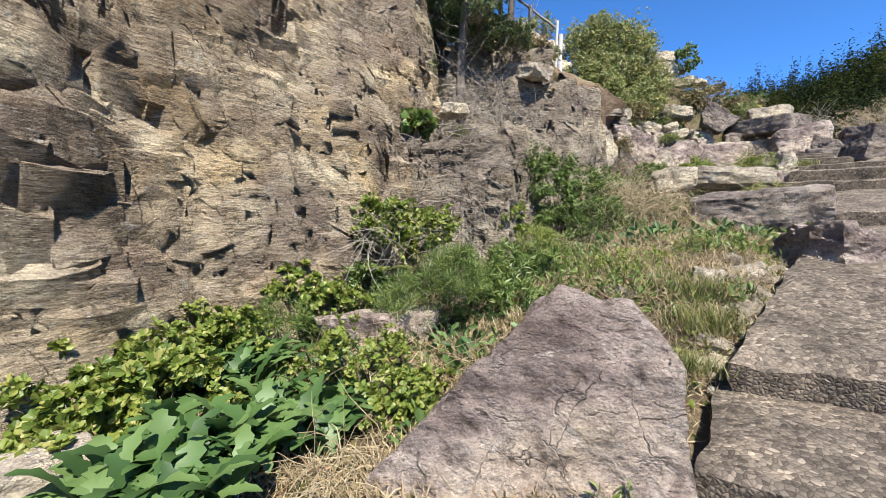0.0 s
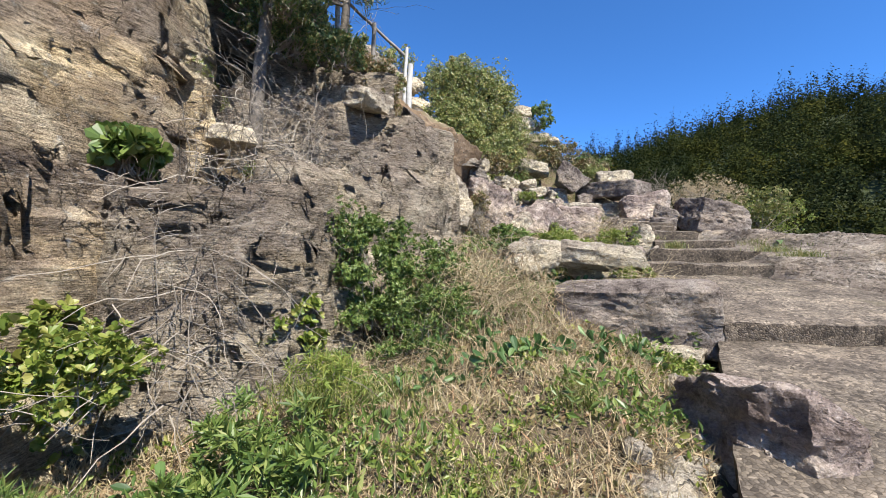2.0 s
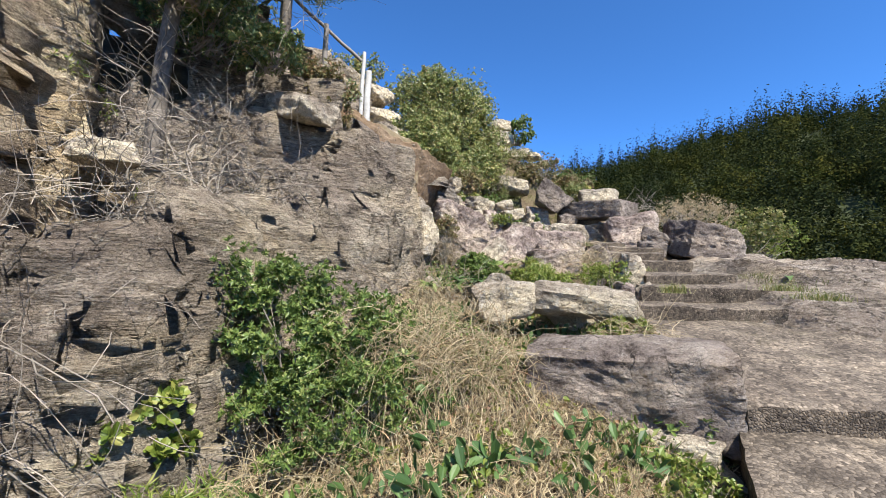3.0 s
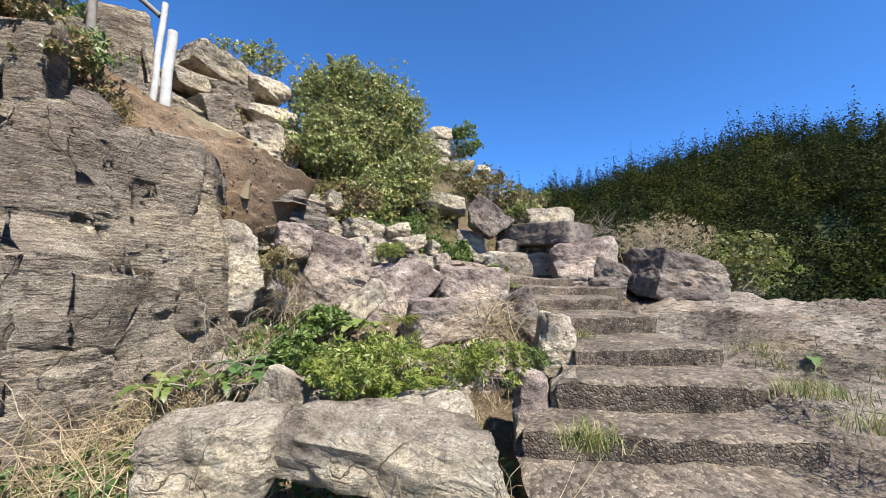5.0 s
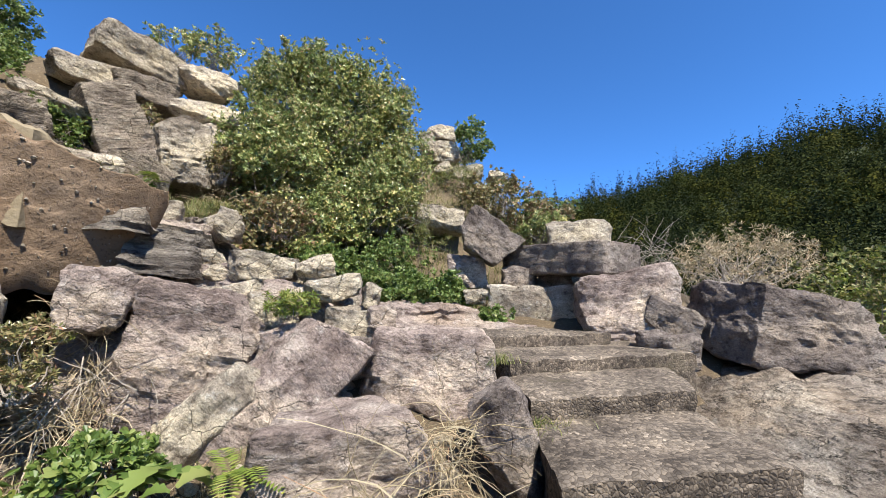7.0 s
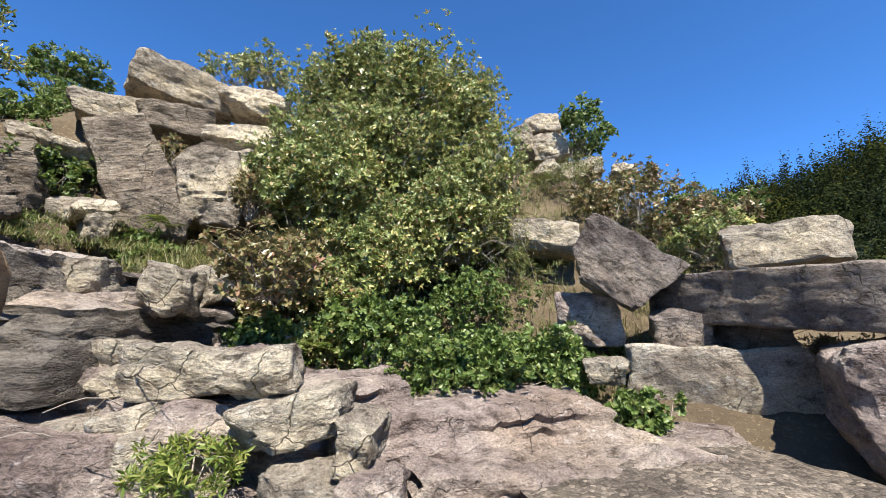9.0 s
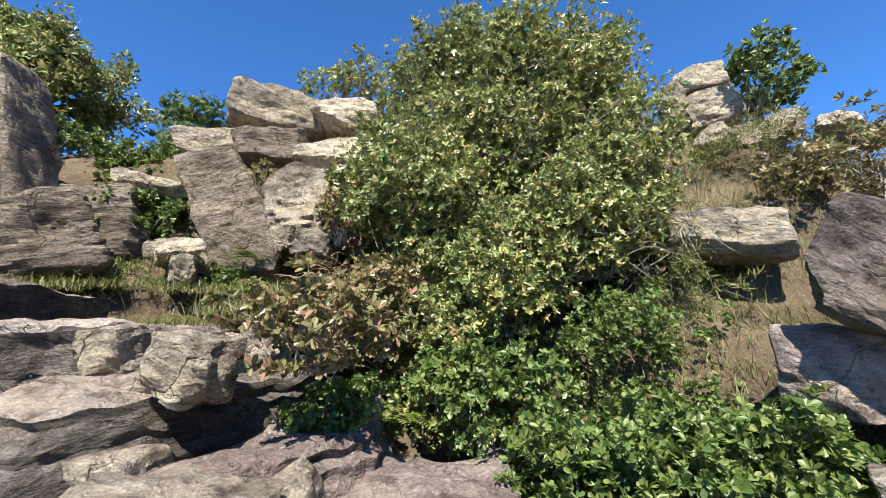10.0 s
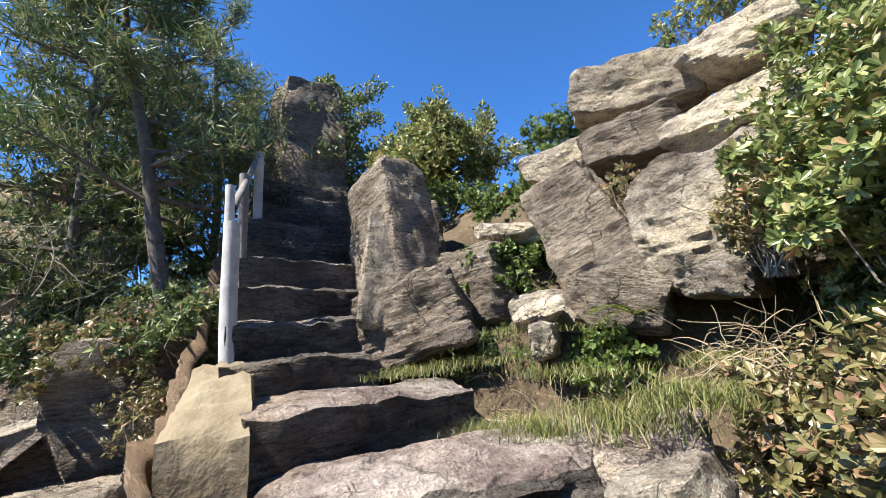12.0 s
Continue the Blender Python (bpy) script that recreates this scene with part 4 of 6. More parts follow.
rock("wall_stone", (7.16, 11.60, 3.64), (0.26, 0.40, 0.23), (0, 4, -5), PURPLE, "small wall stone in the dry wall", 55, 7, group="stones of the dry stone wall")
rock("wall_stone", (4.42, 12.15, 3.80), (0.18, 0.40, 0.24), (0, 0, 28), GREY, "round tan stone among the rocks", 56, 7, group="stones of the dry stone wall")

# boulders beside the upper steps
rock("boulder", (12.05, 11.35, 3.46), (1.75, 1.15, 0.95), (0, 8, -24), SLATE, "large dark boulder resting on the bedrock", 57, 26, cuts=9)
rock("boulder", (10.75, 12.4, 3.65), (1.35, 0.95, 1.15), (0, -6, -28), PURPLE, "rough grey boulder beside the steps", 58, 24, cuts=8)
rock("boulder", (11.04, 11.89, 3.55), (0.63, 0.60, 0.42), (0, 20, -45), SLATE, "small rough boulder among the rocks", 59, 9)
rock("boulder", (10.55, 11.51, 3.21), (0.61, 0.50, 0.42), (0, 0, -44), SLATE, "low boulder at the step's end", 60, 9)
rock("boulder", (10.17, 14.02, 3.30), (1.42, 0.90, 1.56), (0, -2, -31), GREY, "grey block under the stone slab", 61, 18, cuts=4, hard=14)
# Slate puts the slab's unlit front and the shade beneath it into colour.
rock("stone_slab", (10.63, 13.69, 4.51), (2.11, 1.10, 0.52), (0, 3, -69), SLATE, "long dark stone slab resting level on blocks", 62, 26, cuts=0, rough=0.45, hard=26, faces=(((0, 0, 1), 1.0),))
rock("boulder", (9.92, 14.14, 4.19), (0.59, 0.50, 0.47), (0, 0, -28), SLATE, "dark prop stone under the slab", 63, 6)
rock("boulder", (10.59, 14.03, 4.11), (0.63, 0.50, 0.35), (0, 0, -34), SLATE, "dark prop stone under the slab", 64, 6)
rock("stone_slab", (11.65, 14.79, 5.18), (1.22, 1.00, 0.56), (0, 0, -38), GREY, "pale stone slab lying behind the long one", 65, 10, cuts=3, hard=12)
rock("boulder", (9.46, 14.29, 4.89), (1.04, 0.50, 0.73), (0, 37, -22), SLATE, "leaning slate boulder with a lit edge", 66, 20, cuts=3, hard=14)
rock("boulder", (9.13, 14.67, 4.35), (0.66, 0.45, 0.63), (0, 0, -18), PURPLE, "square purple stone among the rocks", 67, 12, cuts=3, hard=18)
rock("stone", (8.93, 13.68, 3.88), (0.35, 0.30, 0.24), (0, 0, -19), GREY, "small mossy stone in ivy", 68, 6)
rock("boulder", (9.03, 16.15, 5.62), (1.01, 0.80, 0.57), (0, 6, -13), GREY, "wedge of pale rock on the slope", 69, 9, hard=10)
rock("boulder", (9.22, 18.14, 8.09), (0.41, 0.70, 0.72), (0, -12, -11), GREY, "bleached rock on the hill", 70, 9)
rock("boulder", (9.62, 18.25, 8.56), (0.78, 0.70, 0.43), (0, 8, -14), GREY, "bleached rock on the hill", 71, 9)
rock("boulder", (9.74, 18.14, 8.00), (0.71, 0.70, 0.62), (0, 0, -15), GREY, "bleached rock on the hill", 72, 9)
rock("boulder", (9.59, 17.81, 7.39), (0.57, 0.60, 0.35), (0, 0, -14), GREY, "low rock on the hill", 73, 9)
rock("boulder", (10.33, 17.99, 7.41), (0.84, 0.60, 0.45), (0, 0, -19), GREY, "low rock on the hill", 74, 9)
rock("boulder", (11.56, 18.72, 7.66), (0.56, 0.60, 0.28), (0, 0, -24), GREY, "low rock on the hill's shoulder", 75, 9)
rock("boulder", (12.03, 18.76, 7.37), (0.42, 0.60, 0.31), (0, 0, -26), PURPLE, "low rock on the hill's shoulder", 76, 9)
rock("boulder", (9.35, 18.22, 6.74), (0.55, 0.50, 0.33), (0, 0, -14), GREY, "grey rock in the grass", 77, 6)

# stacked rocks on the hill
rock("boulder", (3.03, 15.98, 8.24), (1.46, 1.10, 0.62), (0, 6, 36), GREY, "pale block perched on top of the stack", 78, 16, cuts=3, hard=14)
rock("boulder", (4.15, 16.28, 8.12), (1.02, 0.90, 0.49), (0, 3, 27), GREY, "layered block in the stack", 79, 10, beds=9)
rock("boulder", (4.20, 15.92, 7.32), (1.25, 0.90, 0.53), (0, -8, 28), GREY, "rounded block in the stack", 80, 14, cuts=8)
rock("boulder", (4.54, 15.80, 6.73), (0.75, 0.80, 0.66), (0, 0, 26), GREY, "low block in the stack", 81, 9)
rock("boulder", (3.40, 14.76, 6.36), (0.88, 0.70, 1.45), (0, -20, 39), COLUMN, "tall grey block leaning out of the slope", 82, 20, cuts=4, hard=12, beds=7)
rock("boulder", (2.74, 15.05, 7.42), (0.89, 0.70, 0.42), (0, -5, 42), GREY, "block behind the leaning one", 83, 10)
rock("boulder", (3.37, 15.43, 7.36), (1.05, 0.80, 0.53), (0, -4, 36), COLUMN, "flat block in the stack", 84, 12, beds=8)
rock("boulder", (4.16, 15.13, 6.27), (0.78, 0.90, 1.14), (0, -7, 32), GREY, "pale finger of layered rock", 85, 22, cuts=5, hard=9, beds=9)
rock("boulder", (3.72, 14.64, 5.76), (0.84, 0.60, 0.52), (0, 10, 37), COLUMN, "shaded rock under the finger", 86, 10)
rock("boulder", (2.81, 14.14, 6.57), (0.77, 0.40, 0.24), (0, 10, 47), GREY, "white pointed rock among leaves", 87, 12, cuts=8)
rock("boulder", (4.84, 15.93, 6.41), (1.11, 0.70, 1.11), (0, 0, 23), COLUMN, "layered rock in the bush's shade", 88, 12, beds=9)
rock("boulder", (3.19, 14.29, 5.69), (0.69, 0.50, 0.41), (0, 0, 43), GREY, "tan rock by the landing", 89, 9)

# rock ledges under the landing
rock("ledge_rock", (2.76, 13.99, 5.06), (2.03, 0.90, 0.37), (0, 0, 48), PURPLE, "shaded ledge of bedded rock", 90, 18, cuts=9, beds=9)
rock("ledge_rock", (4.28, 13.81, 4.73), (2.05, 0.90, 0.18), (0, 4, 38), PURPLE, "long ledge of bedded rock", 91, 20, cuts=9, beds=9)
rock("boulder", (5.16, 13.60, 4.77), (0.40, 0.50, 0.34), (0, -25, 31), GREY, "pale rock at the ledge's end", 92, 9)
rock("ledge_rock", (4.61, 13.40, 4.43), (0.96, 0.70, 0.28), (0, 3, 38), PURPLE, "dark ledge with earth on it", 93, 10, beds=6)
rock("boulder", (3.96, 13.01, 4.52), (0.64, 0.60, 0.37), (0, -15, 47), GREY, "white and grey boulder above the rubble", 94, 12)
rock("boulder", (5.44, 12.53, 4.00), (0.78, 0.70, 0.36), (0, -12, 36), PURPLE, "grey slab boulder in the wall", 95, 16, beds=6)
rock("boulder", (6.07, 12.59, 3.98), (0.39, 0.60, 0.39), (0, -12, 27), GREY, "pale boulder in the wall", 96, 14, cuts=5, hard=10)
rock("boulder", (6.39, 12.34, 3.74), (0.60, 0.60, 0.40), (0, -16, 23), PURPLE, "broad grey boulder in the wall", 97, 16)
rock("stone", (6.85, 12.36, 3.67), (0.26, 0.30, 0.33), (0, 6, 14), GREY, "blue grey stone standing in the wall", 98, 8)
rock("boulder", (4.95, 12.48, 4.06), (0.33, 0.50, 0.32), (0, 0, 43), GREY, "tan boulder in the wall", 99, 9)
rock("stone", (4.72, 12.34, 4.04), (0.20, 0.40, 0.19), (0, 0, 47), GREY, "pale stone in the wall", 100, 7)
rock("boulder", (5.50, 12.04, 3.76), (0.42, 0.50, 0.32), (0, 0, 41), GREY, "tan boulder under roots", 101, 10)
rock("boulder", (6.03, 11.98, 3.69), (0.47, 0.50, 0.35), (0, 0, 33), GREY, "tan boulder under roots", 102, 10)
rock("ledge_rock", (8.96, 13.41, 3.21), (1.93, 0.90, 0.49), (0, 3, -21), PURPLE, "flat bedded rock beside the hewn stairs", 103, 18, hard=10, beds=5)
# Added boulder; its dark slate stands in for the cavity's shadow.
rock("boulder", (10.88, 14.09, 3.14), (0.91, 0.50, 1.09), (0, 0, -37), SLATE, "added dark boulder for the shadowed cavity below the slab", 104, 12, cuts=8)

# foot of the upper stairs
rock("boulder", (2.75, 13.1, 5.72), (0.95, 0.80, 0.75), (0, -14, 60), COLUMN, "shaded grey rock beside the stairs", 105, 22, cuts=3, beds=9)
rock("boulder", (3.53, 13.98, 5.69), (0.40, 0.50, 0.22), (0, -12, 61), GREY, "tan flat rock in the grass", 106, 8)
rock("boulder", (3.71, 13.90, 5.46), (0.23, 0.40, 0.28), (0, 0, 60), GREY, "grey rock in the grass", 107, 7)
rock("boulder", (4.69, 14.13, 4.81), (0.27, 0.50, 0.38), (0, 0, 47), PURPLE, "round pale rock under russet leaves", 108, 9)
rock("boulder", (2.00, 9.80, 4.93), (1.33, 0.80, 0.35), (0, -16, 116), GREY, "sunlit pale boulder below the stairs", 109, 16)
# Darkened with slate because the boulder lies in shade.
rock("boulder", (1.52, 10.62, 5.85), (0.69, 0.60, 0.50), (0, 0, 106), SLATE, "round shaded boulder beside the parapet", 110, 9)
rock("boulder", (3.29, 11.15, 4.72), (0.27, 0.50, 0.25), (0, 0, 106), GREY, "tan rock at the parapet's foot", 111, 8)

# upper blocks of the columned cliff
rock("boulder", (0.98, 10.70, 5.0), (1.0, 1.00, 1.30), (0, 0, 5), COLUMN, "layered block on the columns", 112, 14, cuts=4, hard=12, beds=8)
rock("boulder", (1.96, 10.55, 5.05), (1.25, 1.00, 1.20), (0, 0, -2), COLUMN, "mossy square block on the columns", 113, 14, cuts=4, hard=12, beds=6)

# split columns of the cliff
rock("rock_column", (1.72, 10.02, 3.8), (0.56, 0.70, 1.55), (0, -3, 10), COLUMN, "tall grey rock column between dark joints", 114, 20, cuts=3, rough=0.8, hard=14, beds=7)
rock("rock_column", (2.33, 10.12, 3.78), (0.56, 0.70, 1.55), (0, 2, 8), COLUMN, "broad grey rock column between dark joints", 115, 20, cuts=3, rough=0.8, hard=14, beds=7)
rock("rock_column", (3.34, 10.55, 3.98), (0.98, 0.80, 1.55), (0, 4, 12), COLUMN, "stepped rock column beside green weeds", 116, 18, cuts=3, rough=0.8, hard=14, beds=8)
rock("rock_column", (2.92, 10.3, 3.72), (0.52, 0.70, 1.5), (0, 5, 12), COLUMN, "leaning grey rock column between dark joints", 125, 20, cuts=3, rough=0.8, hard=14, beds=7)
rock("ledge_rock", (3.52, 10.42, 3.0), (1.05, 0.80, 0.62), (0, 4, -2), COLUMN, "low ledge block at the columns' foot", 117, 12, cuts=4, hard=12, beds=7)
rock("boulder", (0.64, 11.58, 5.63), (1.01, 0.90, 1.07), (0, -3, 18), COLUMN, "layered block on the columns", 118, 16, cuts=4, hard=12, beds=8)
rock("boulder", (1.64, 11.34, 5.65), (1.16, 0.90, 1.07), (0, 3, 11), COLUMN, "broad layered block on the columns", 119, 16, cuts=4, hard=12, beds=7)
rock("boulder", (0.21, 8.37, 3.68), (0.51, 0.50, 0.24), (0, 0, 15), GREY, "pale rock on the twiggy ledge", 120, 7)


# the great bush on the hill
bush("shrub", (6.46, 16.78, 7.57), (1.75, 1.30, 1.14), GLOSSY, "dense evergreen shrub over the hill's crest", 121, 30000, (0.085, 0.034), 90, 40)
bush("shrub", (7.94, 16.72, 7.06), (0.79, 0.90, 1.03), GLOSSY, "evergreen shrub on the hill's crest", 122, 12000, (0.075, 0.030), 70, 40)
bush("shrub", (7.99, 16.43, 5.54), (0.57, 0.80, 0.83), GLOSSY, "evergreen shrub above the sedge", 123, 10000, (0.070, 0.030), 60, 40)
bush("shrub", (6.16, 15.87, 6.03), (0.80, 0.80, 0.66), GLOSSY, "evergreen shrub with silvery leaves", 124, 10000, (0.075, 0.030), 60, 40)
bush("shrub", (5.43, 15.71, 5.97), (1.02, 1.00, 0.95), GLOSSY, "evergreen shrub with silvery leaves", 125, 20000, (0.075, 0.030), 80, 40)
bush("shrub", (7.32, 16.38, 5.62), (1.19, 1.10, 1.00), GLOSSY, "evergreen shrub with bare twigs showing", 126, 22000, (0.075, 0.030), 80, 40)
bush("shrub", (6.50, 15.34, 4.73), (0.89, 0.90, 0.70), GLOSSY, "evergreen shrub hanging down the slope", 127, 16000, (0.070, 0.030), 70, 40)
bush("shrub", (5.54, 14.64, 4.37), (0.73, 0.80, 0.62), RUSSET, "low shrub with russet tinged leaves", 128, 12000, (0.065, 0.034), 60, 40)
bush("shrub", (6.33, 14.72, 3.62), (0.72, 0.70, 0.54), GLOSSY, "low shrub over the steps", 129, 11000, (0.060, 0.034), 60, 40)
bush("shrub", (7.73, 15.67, 4.15), (1.01, 0.90, 0.54), FRESH, "bright green undergrowth among the rocks", 130, 9000, (0.060, 0.030), 70, 12)
bush("shrub", (8.04, 15.08, 3.06), (1.04, 0.70, 0.67), FRESH, "bright green ivy over the wall", 131, 16000, (0.060, 0.035), 80, 12)
bush("shrub", (8.45, 16.34, 4.83), (0.86, 0.90, 0.75), GRASS, "yellow green sedge on the slope", 132, 6000, (0.110, 0.014), 50, 40)

for x, y, z, rx, rz, leaves in ((5.75, 16.3, 7.35, 1.0, 1.0, 16000), (7.3, 16.4, 6.75, 1.05, 0.95, 16000), (6.3, 15.9, 6.5, 1.0, 0.85, 16000), (7.6, 15.9, 5.3, 0.85, 0.75, 12000),
                                (5.75, 15.4, 5.55, 0.85, 0.8, 13000), (6.9, 15.6, 5.0, 0.9, 0.75, 13000), (6.0, 15.0, 4.2, 0.8, 0.6, 11000), (8.3, 16.3, 6.3, 0.6, 0.7, 6000)):
    bush("shrub", (x, y, z), (rx, 0.85, rz), GLOSSY, "evergreen shrub in the thicket on the slope", int(1000 * x), leaves, (0.072, 0.031), 90, 50)

for x, y, z, rx, rz, leaves in ((7.8, 13.75, 3.55, 0.8, 0.42, 9000), (8.55, 14.1, 3.55, 0.55, 0.4, 6000), (6.75, 13.95, 3.95, 0.6, 0.4, 6000)):
    bush("shrub", (x, y, z), (rx, 0.45, rz), FRESH, "dense bright green creeper behind the ledge", int(1000 * x), leaves, (0.06, 0.036), 70, 10)

# shrubs on the far slope
bush("shrub", (9.92, 17.43, 6.58), (0.82, 0.80, 0.51), GRASS, "yellow green sedge on the hill's shoulder", 133, 3000, (0.100, 0.014), 36, 26)
bush("shrub", (11.22, 17.64, 6.46), (0.78, 0.80, 0.42), GRASS, "yellow green sedge on the hill's shoulder", 134, 3000, (0.100, 0.014), 36, 26)
bush("shrub", (12.45, 17.28, 6.01), (0.90, 0.90, 0.45), FRESH, "low green shrub on the hill's shoulder", 135, 3500, (0.070, 0.035), 36, 26)
bush("shrub", (10.42, 18.39, 7.94), (0.82, 1.00, 0.58), FRESH, "rounded green shrub on the skyline", 136, 4000, (0.100, 0.050), 36, 26)
bush("shrub", (10.68, 17.09, 6.05), (1.17, 1.00, 0.58), RUSSET, "brownish shrub on the hill's shoulder", 137, 6000, (0.080, 0.040), 36, 26)
bush("shrub", (11.76, 16.67, 5.41), (0.96, 1.00, 0.59), RUSSET, "brownish shrub behind the leaning boulder", 138, 6000, (0.080, 0.040), 36, 26)
bush("shrub", (11.36, 15.74, 5.19), (0.59, 0.80, 0.38), GLOSSY, "evergreen shrub behind the leaning boulder", 139, 3500, (0.070, 0.035), 36, 26)
bush("shrub", (3.38, 16.95, 8.99), (0.65, 0.60, 0.40), GLOSSY, "thin evergreen shrub behind the stacked rocks", 140, 1500, (0.080, 0.035), 36, 26)
bush("shrub", (4.06, 16.94, 8.89), (0.65, 0.60, 0.50), GLOSSY, "thin evergreen shrub behind the stacked rocks", 141, 1800, (0.080, 0.035), 36, 26)
bush("shrub", (1.04, 15.99, 7.88), (0.51, 0.60, 0.38), FRESH, "green shrub on the skyline", 142, 2500, (0.090, 0.030), 36, 26)
bush("shrub", (2.69, 14.35, 5.77), (0.58, 0.60, 0.46), FRESH, "green creeper around the white rock", 143, 5000, (0.060, 0.030), 36, 26)
bush("shrub", (3.74, 14.99, 6.42), (0.26, 0.35, 0.33), RUSSET, "small dry shrub between the rocks", 144, 900, (0.060, 0.025), 36, 26)
bush("shrub", (4.83, 15.01, 5.83), (0.29, 0.40, 0.37), RUSSET, "small dry shrub beside the rock finger", 145, 1500, (0.060, 0.025), 36, 26)
bush("shrub", (5.60, 15.09, 5.35), (0.79, 0.80, 0.95), GLOSSY, "evergreen shrub close to the path", 146, 18000, (0.070, 0.034), 36, 26)
bush("shrub", (5.36, 14.67, 4.43), (0.63, 0.45, 0.43), RUSSET, "russet leaved shrub close to the path", 147, 8000, (0.070, 0.036), 36, 26)
bush("shrub", (2.86, 14.08, 5.79), (0.44, 0.50, 0.39), FRESH, "green creeper under the white rock", 148, 3500, (0.050, 0.030), 36, 26)
bush("shrub", (3.11, 13.70, 5.14), (0.39, 0.50, 0.28), FRESH, "green weeds on the landing", 149, 3000, (0.050, 0.012), 36, 26)
bush("shrub", (3.93, 14.32, 5.07), (0.31, 0.40, 0.27), FRESH, "small fern and weeds under the rock finger", 150, 2500, (0.060, 0.030), 36, 26)
bush("shrub", (2.82, 10.87, 4.79), (0.25, 0.35, 0.37), RUSSET, "reddish shrub beside the parapet", 151, 2500, (0.050, 0.020), 36, 26)
bush("shrub", (-0.76, 8.16, 7.79), (1.27, 1.00, 1.15), NEEDLE, "dark evergreen thicket below the pines", 152, 9000, (0.110, 0.030), 36, 26)
bush("shrub", (0.33, 9.60, 6.61), (0.89, 0.80, 0.82), NEEDLE, "dark evergreen thicket beside the stairs", 153, 8000, (0.080, 0.030), 36, 26)
bush("shrub", (0.79, 8.84, 5.71), (0.73, 0.80, 0.96), NEEDLE, "dark evergreen thicket below the pines", 154, 8000, (0.090, 0.030), 36, 26)
bush("shrub", (-1.14, 9.74, 8.81), (1.00, 1.00, 1.05), NEEDLE, "dark evergreen thicket above the stairs", 155, 7000, (0.100, 0.040), 36, 26)
bush("shrub", (-0.84, 13.95, 7.73), (1.70, 1.20, 0.95), GLOSSY, "rounded evergreen shrub on the skyline", 156, 9000, (0.090, 0.040), 36, 26)
bush("shrub", (6.90, 16.64, 7.84), (1.57, 1.20, 0.92), GLOSSY, "dense evergreen shrub over the hill's crest", 157, 12000, (0.085, 0.034), 36, 26)
bush("shrub", (2.34, 10.35, 5.25), (0.57, 0.50, 0.42), RUSSET, "reddish brown shrub over the boulders", 158, 5000, (0.060, 0.030), 36, 26)
bush("shrub", (1.64, 9.44, 5.35), (0.46, 0.50, 0.34), NEEDLE, "dark shrub over the boulders", 159, 4000, (0.070, 0.030), 36, 26)
bush("shrub", (1.64, 14.65, 6.66), (0.49, 0.50, 0.53), FRESH, "green creeper over the pale rocks", 160, 4000, (0.060, 0.030), 36, 26)
bush("shrub", (1.36, 14.90, 7.08), (0.55, 0.60, 0.35), FRESH, "green shrub behind the stacked rocks", 161, 4000, (0.070, 0.030), 36, 26)
bush("shrub", (1.56, 15.30, 7.24), (0.41, 0.50, 0.38), FRESH, "green shrub behind the stacked rocks", 162, 3500, (0.070, 0.030), 36, 26)
bush("shrub", (0.34, 14.15, 7.30), (0.68, 0.80, 0.51), FRESH, "green shrub on the skyline", 163, 5000, (0.080, 0.035), 36, 26)
bush("shrub", (0.32, 16.52, 8.68), (0.88, 0.80, 0.49), FRESH, "green shrub behind the stacked rocks", 164, 5000, (0.080, 0.035), 36, 26)
bush("shrub", (0.74, 9.69, 5.59), (0.82, 0.80, 0.55), NEEDLE, "dark shrub below the pines", 165, 5000, (0.060, 0.030), 36, 26)
bush("shrub", (-1.37, 11.11, 8.50), (1.31, 1.40, 0.78), NEEDLE, "dark evergreen shrub above the stairs", 166, 6000, (0.100, 0.050), 36, 26)
bush("shrub", (14.83, 11.94, 3.26), (0.88, 1.00, 0.77), GRASS, "yellow green scrub on the bank", 167, 5000, (0.080, 0.040), 36, 26)
bush("shrub", (13.00, 12.58, 4.03), (1.48, 1.00, 0.49), STRAW, "dry scrub behind the boulders", 168, 1500, (0.100, 0.012), 36, 26)
bush("shrub", (14.74, 13.78, 4.14), (2.23, 1.20, 0.58), STRAW, "dry scrub behind the boulders", 169, 5000, (0.090, 0.020), 36, 26)
bush("shrub", (16.21, 12.47, 3.19), (1.28, 1.20, 0.77), LIME, "green scrub on the bank", 170, 5000, (0.070, 0.035), 36, 26)
bush("shrub", (6.04, 12.90, 4.62), (0.44, 0.50, 0.30), RUSSET, "brown leaved shrub above the wall", 171, 3500, (0.060, 0.032), 36, 26)
bush("shrub", (7.4, 13.5, 3.62), (0.7, 0.5, 0.36), FRESH, "bright green weeds above the wall", 172, 7000, (0.055, 0.03), 50, 6)

# plants along the cliff's foot
bush("weed", (2.05, 7.40, 1.35), (0.85, 0.6, 0.80), FRESH, "dense green shrub at the column's foot", 173, 19000, (0.055, 0.022), 26, 14, category="plant")
bush("weed", (2.35, 6.94, 1.10), (0.75, 0.5, 0.42), FRESH, "lower branches of green weeds", 174, 9000, (0.050, 0.020), 26, 14, category="plant")
bush("weed", (2.65, 7.35, 1.25), (0.6, 0.5, 0.62), FRESH, "green weeds beside the straw", 177, 9000, (0.05, 0.022), 30, 14, category="plant")
bush("weed", (4.96, 9.55, 2.29), (0.29, 0.40, 0.25), FRESH, "green weeds between the boulders", 175, 2500, (0.060, 0.025), 26, 14, category="plant")
bush("weed", (5.84, 9.21, 2.22), (0.54, 0.40, 0.29), LIME, "yellow green ferny weeds", 176, 2200, (0.070, 0.016), 26, 14, category="plant")
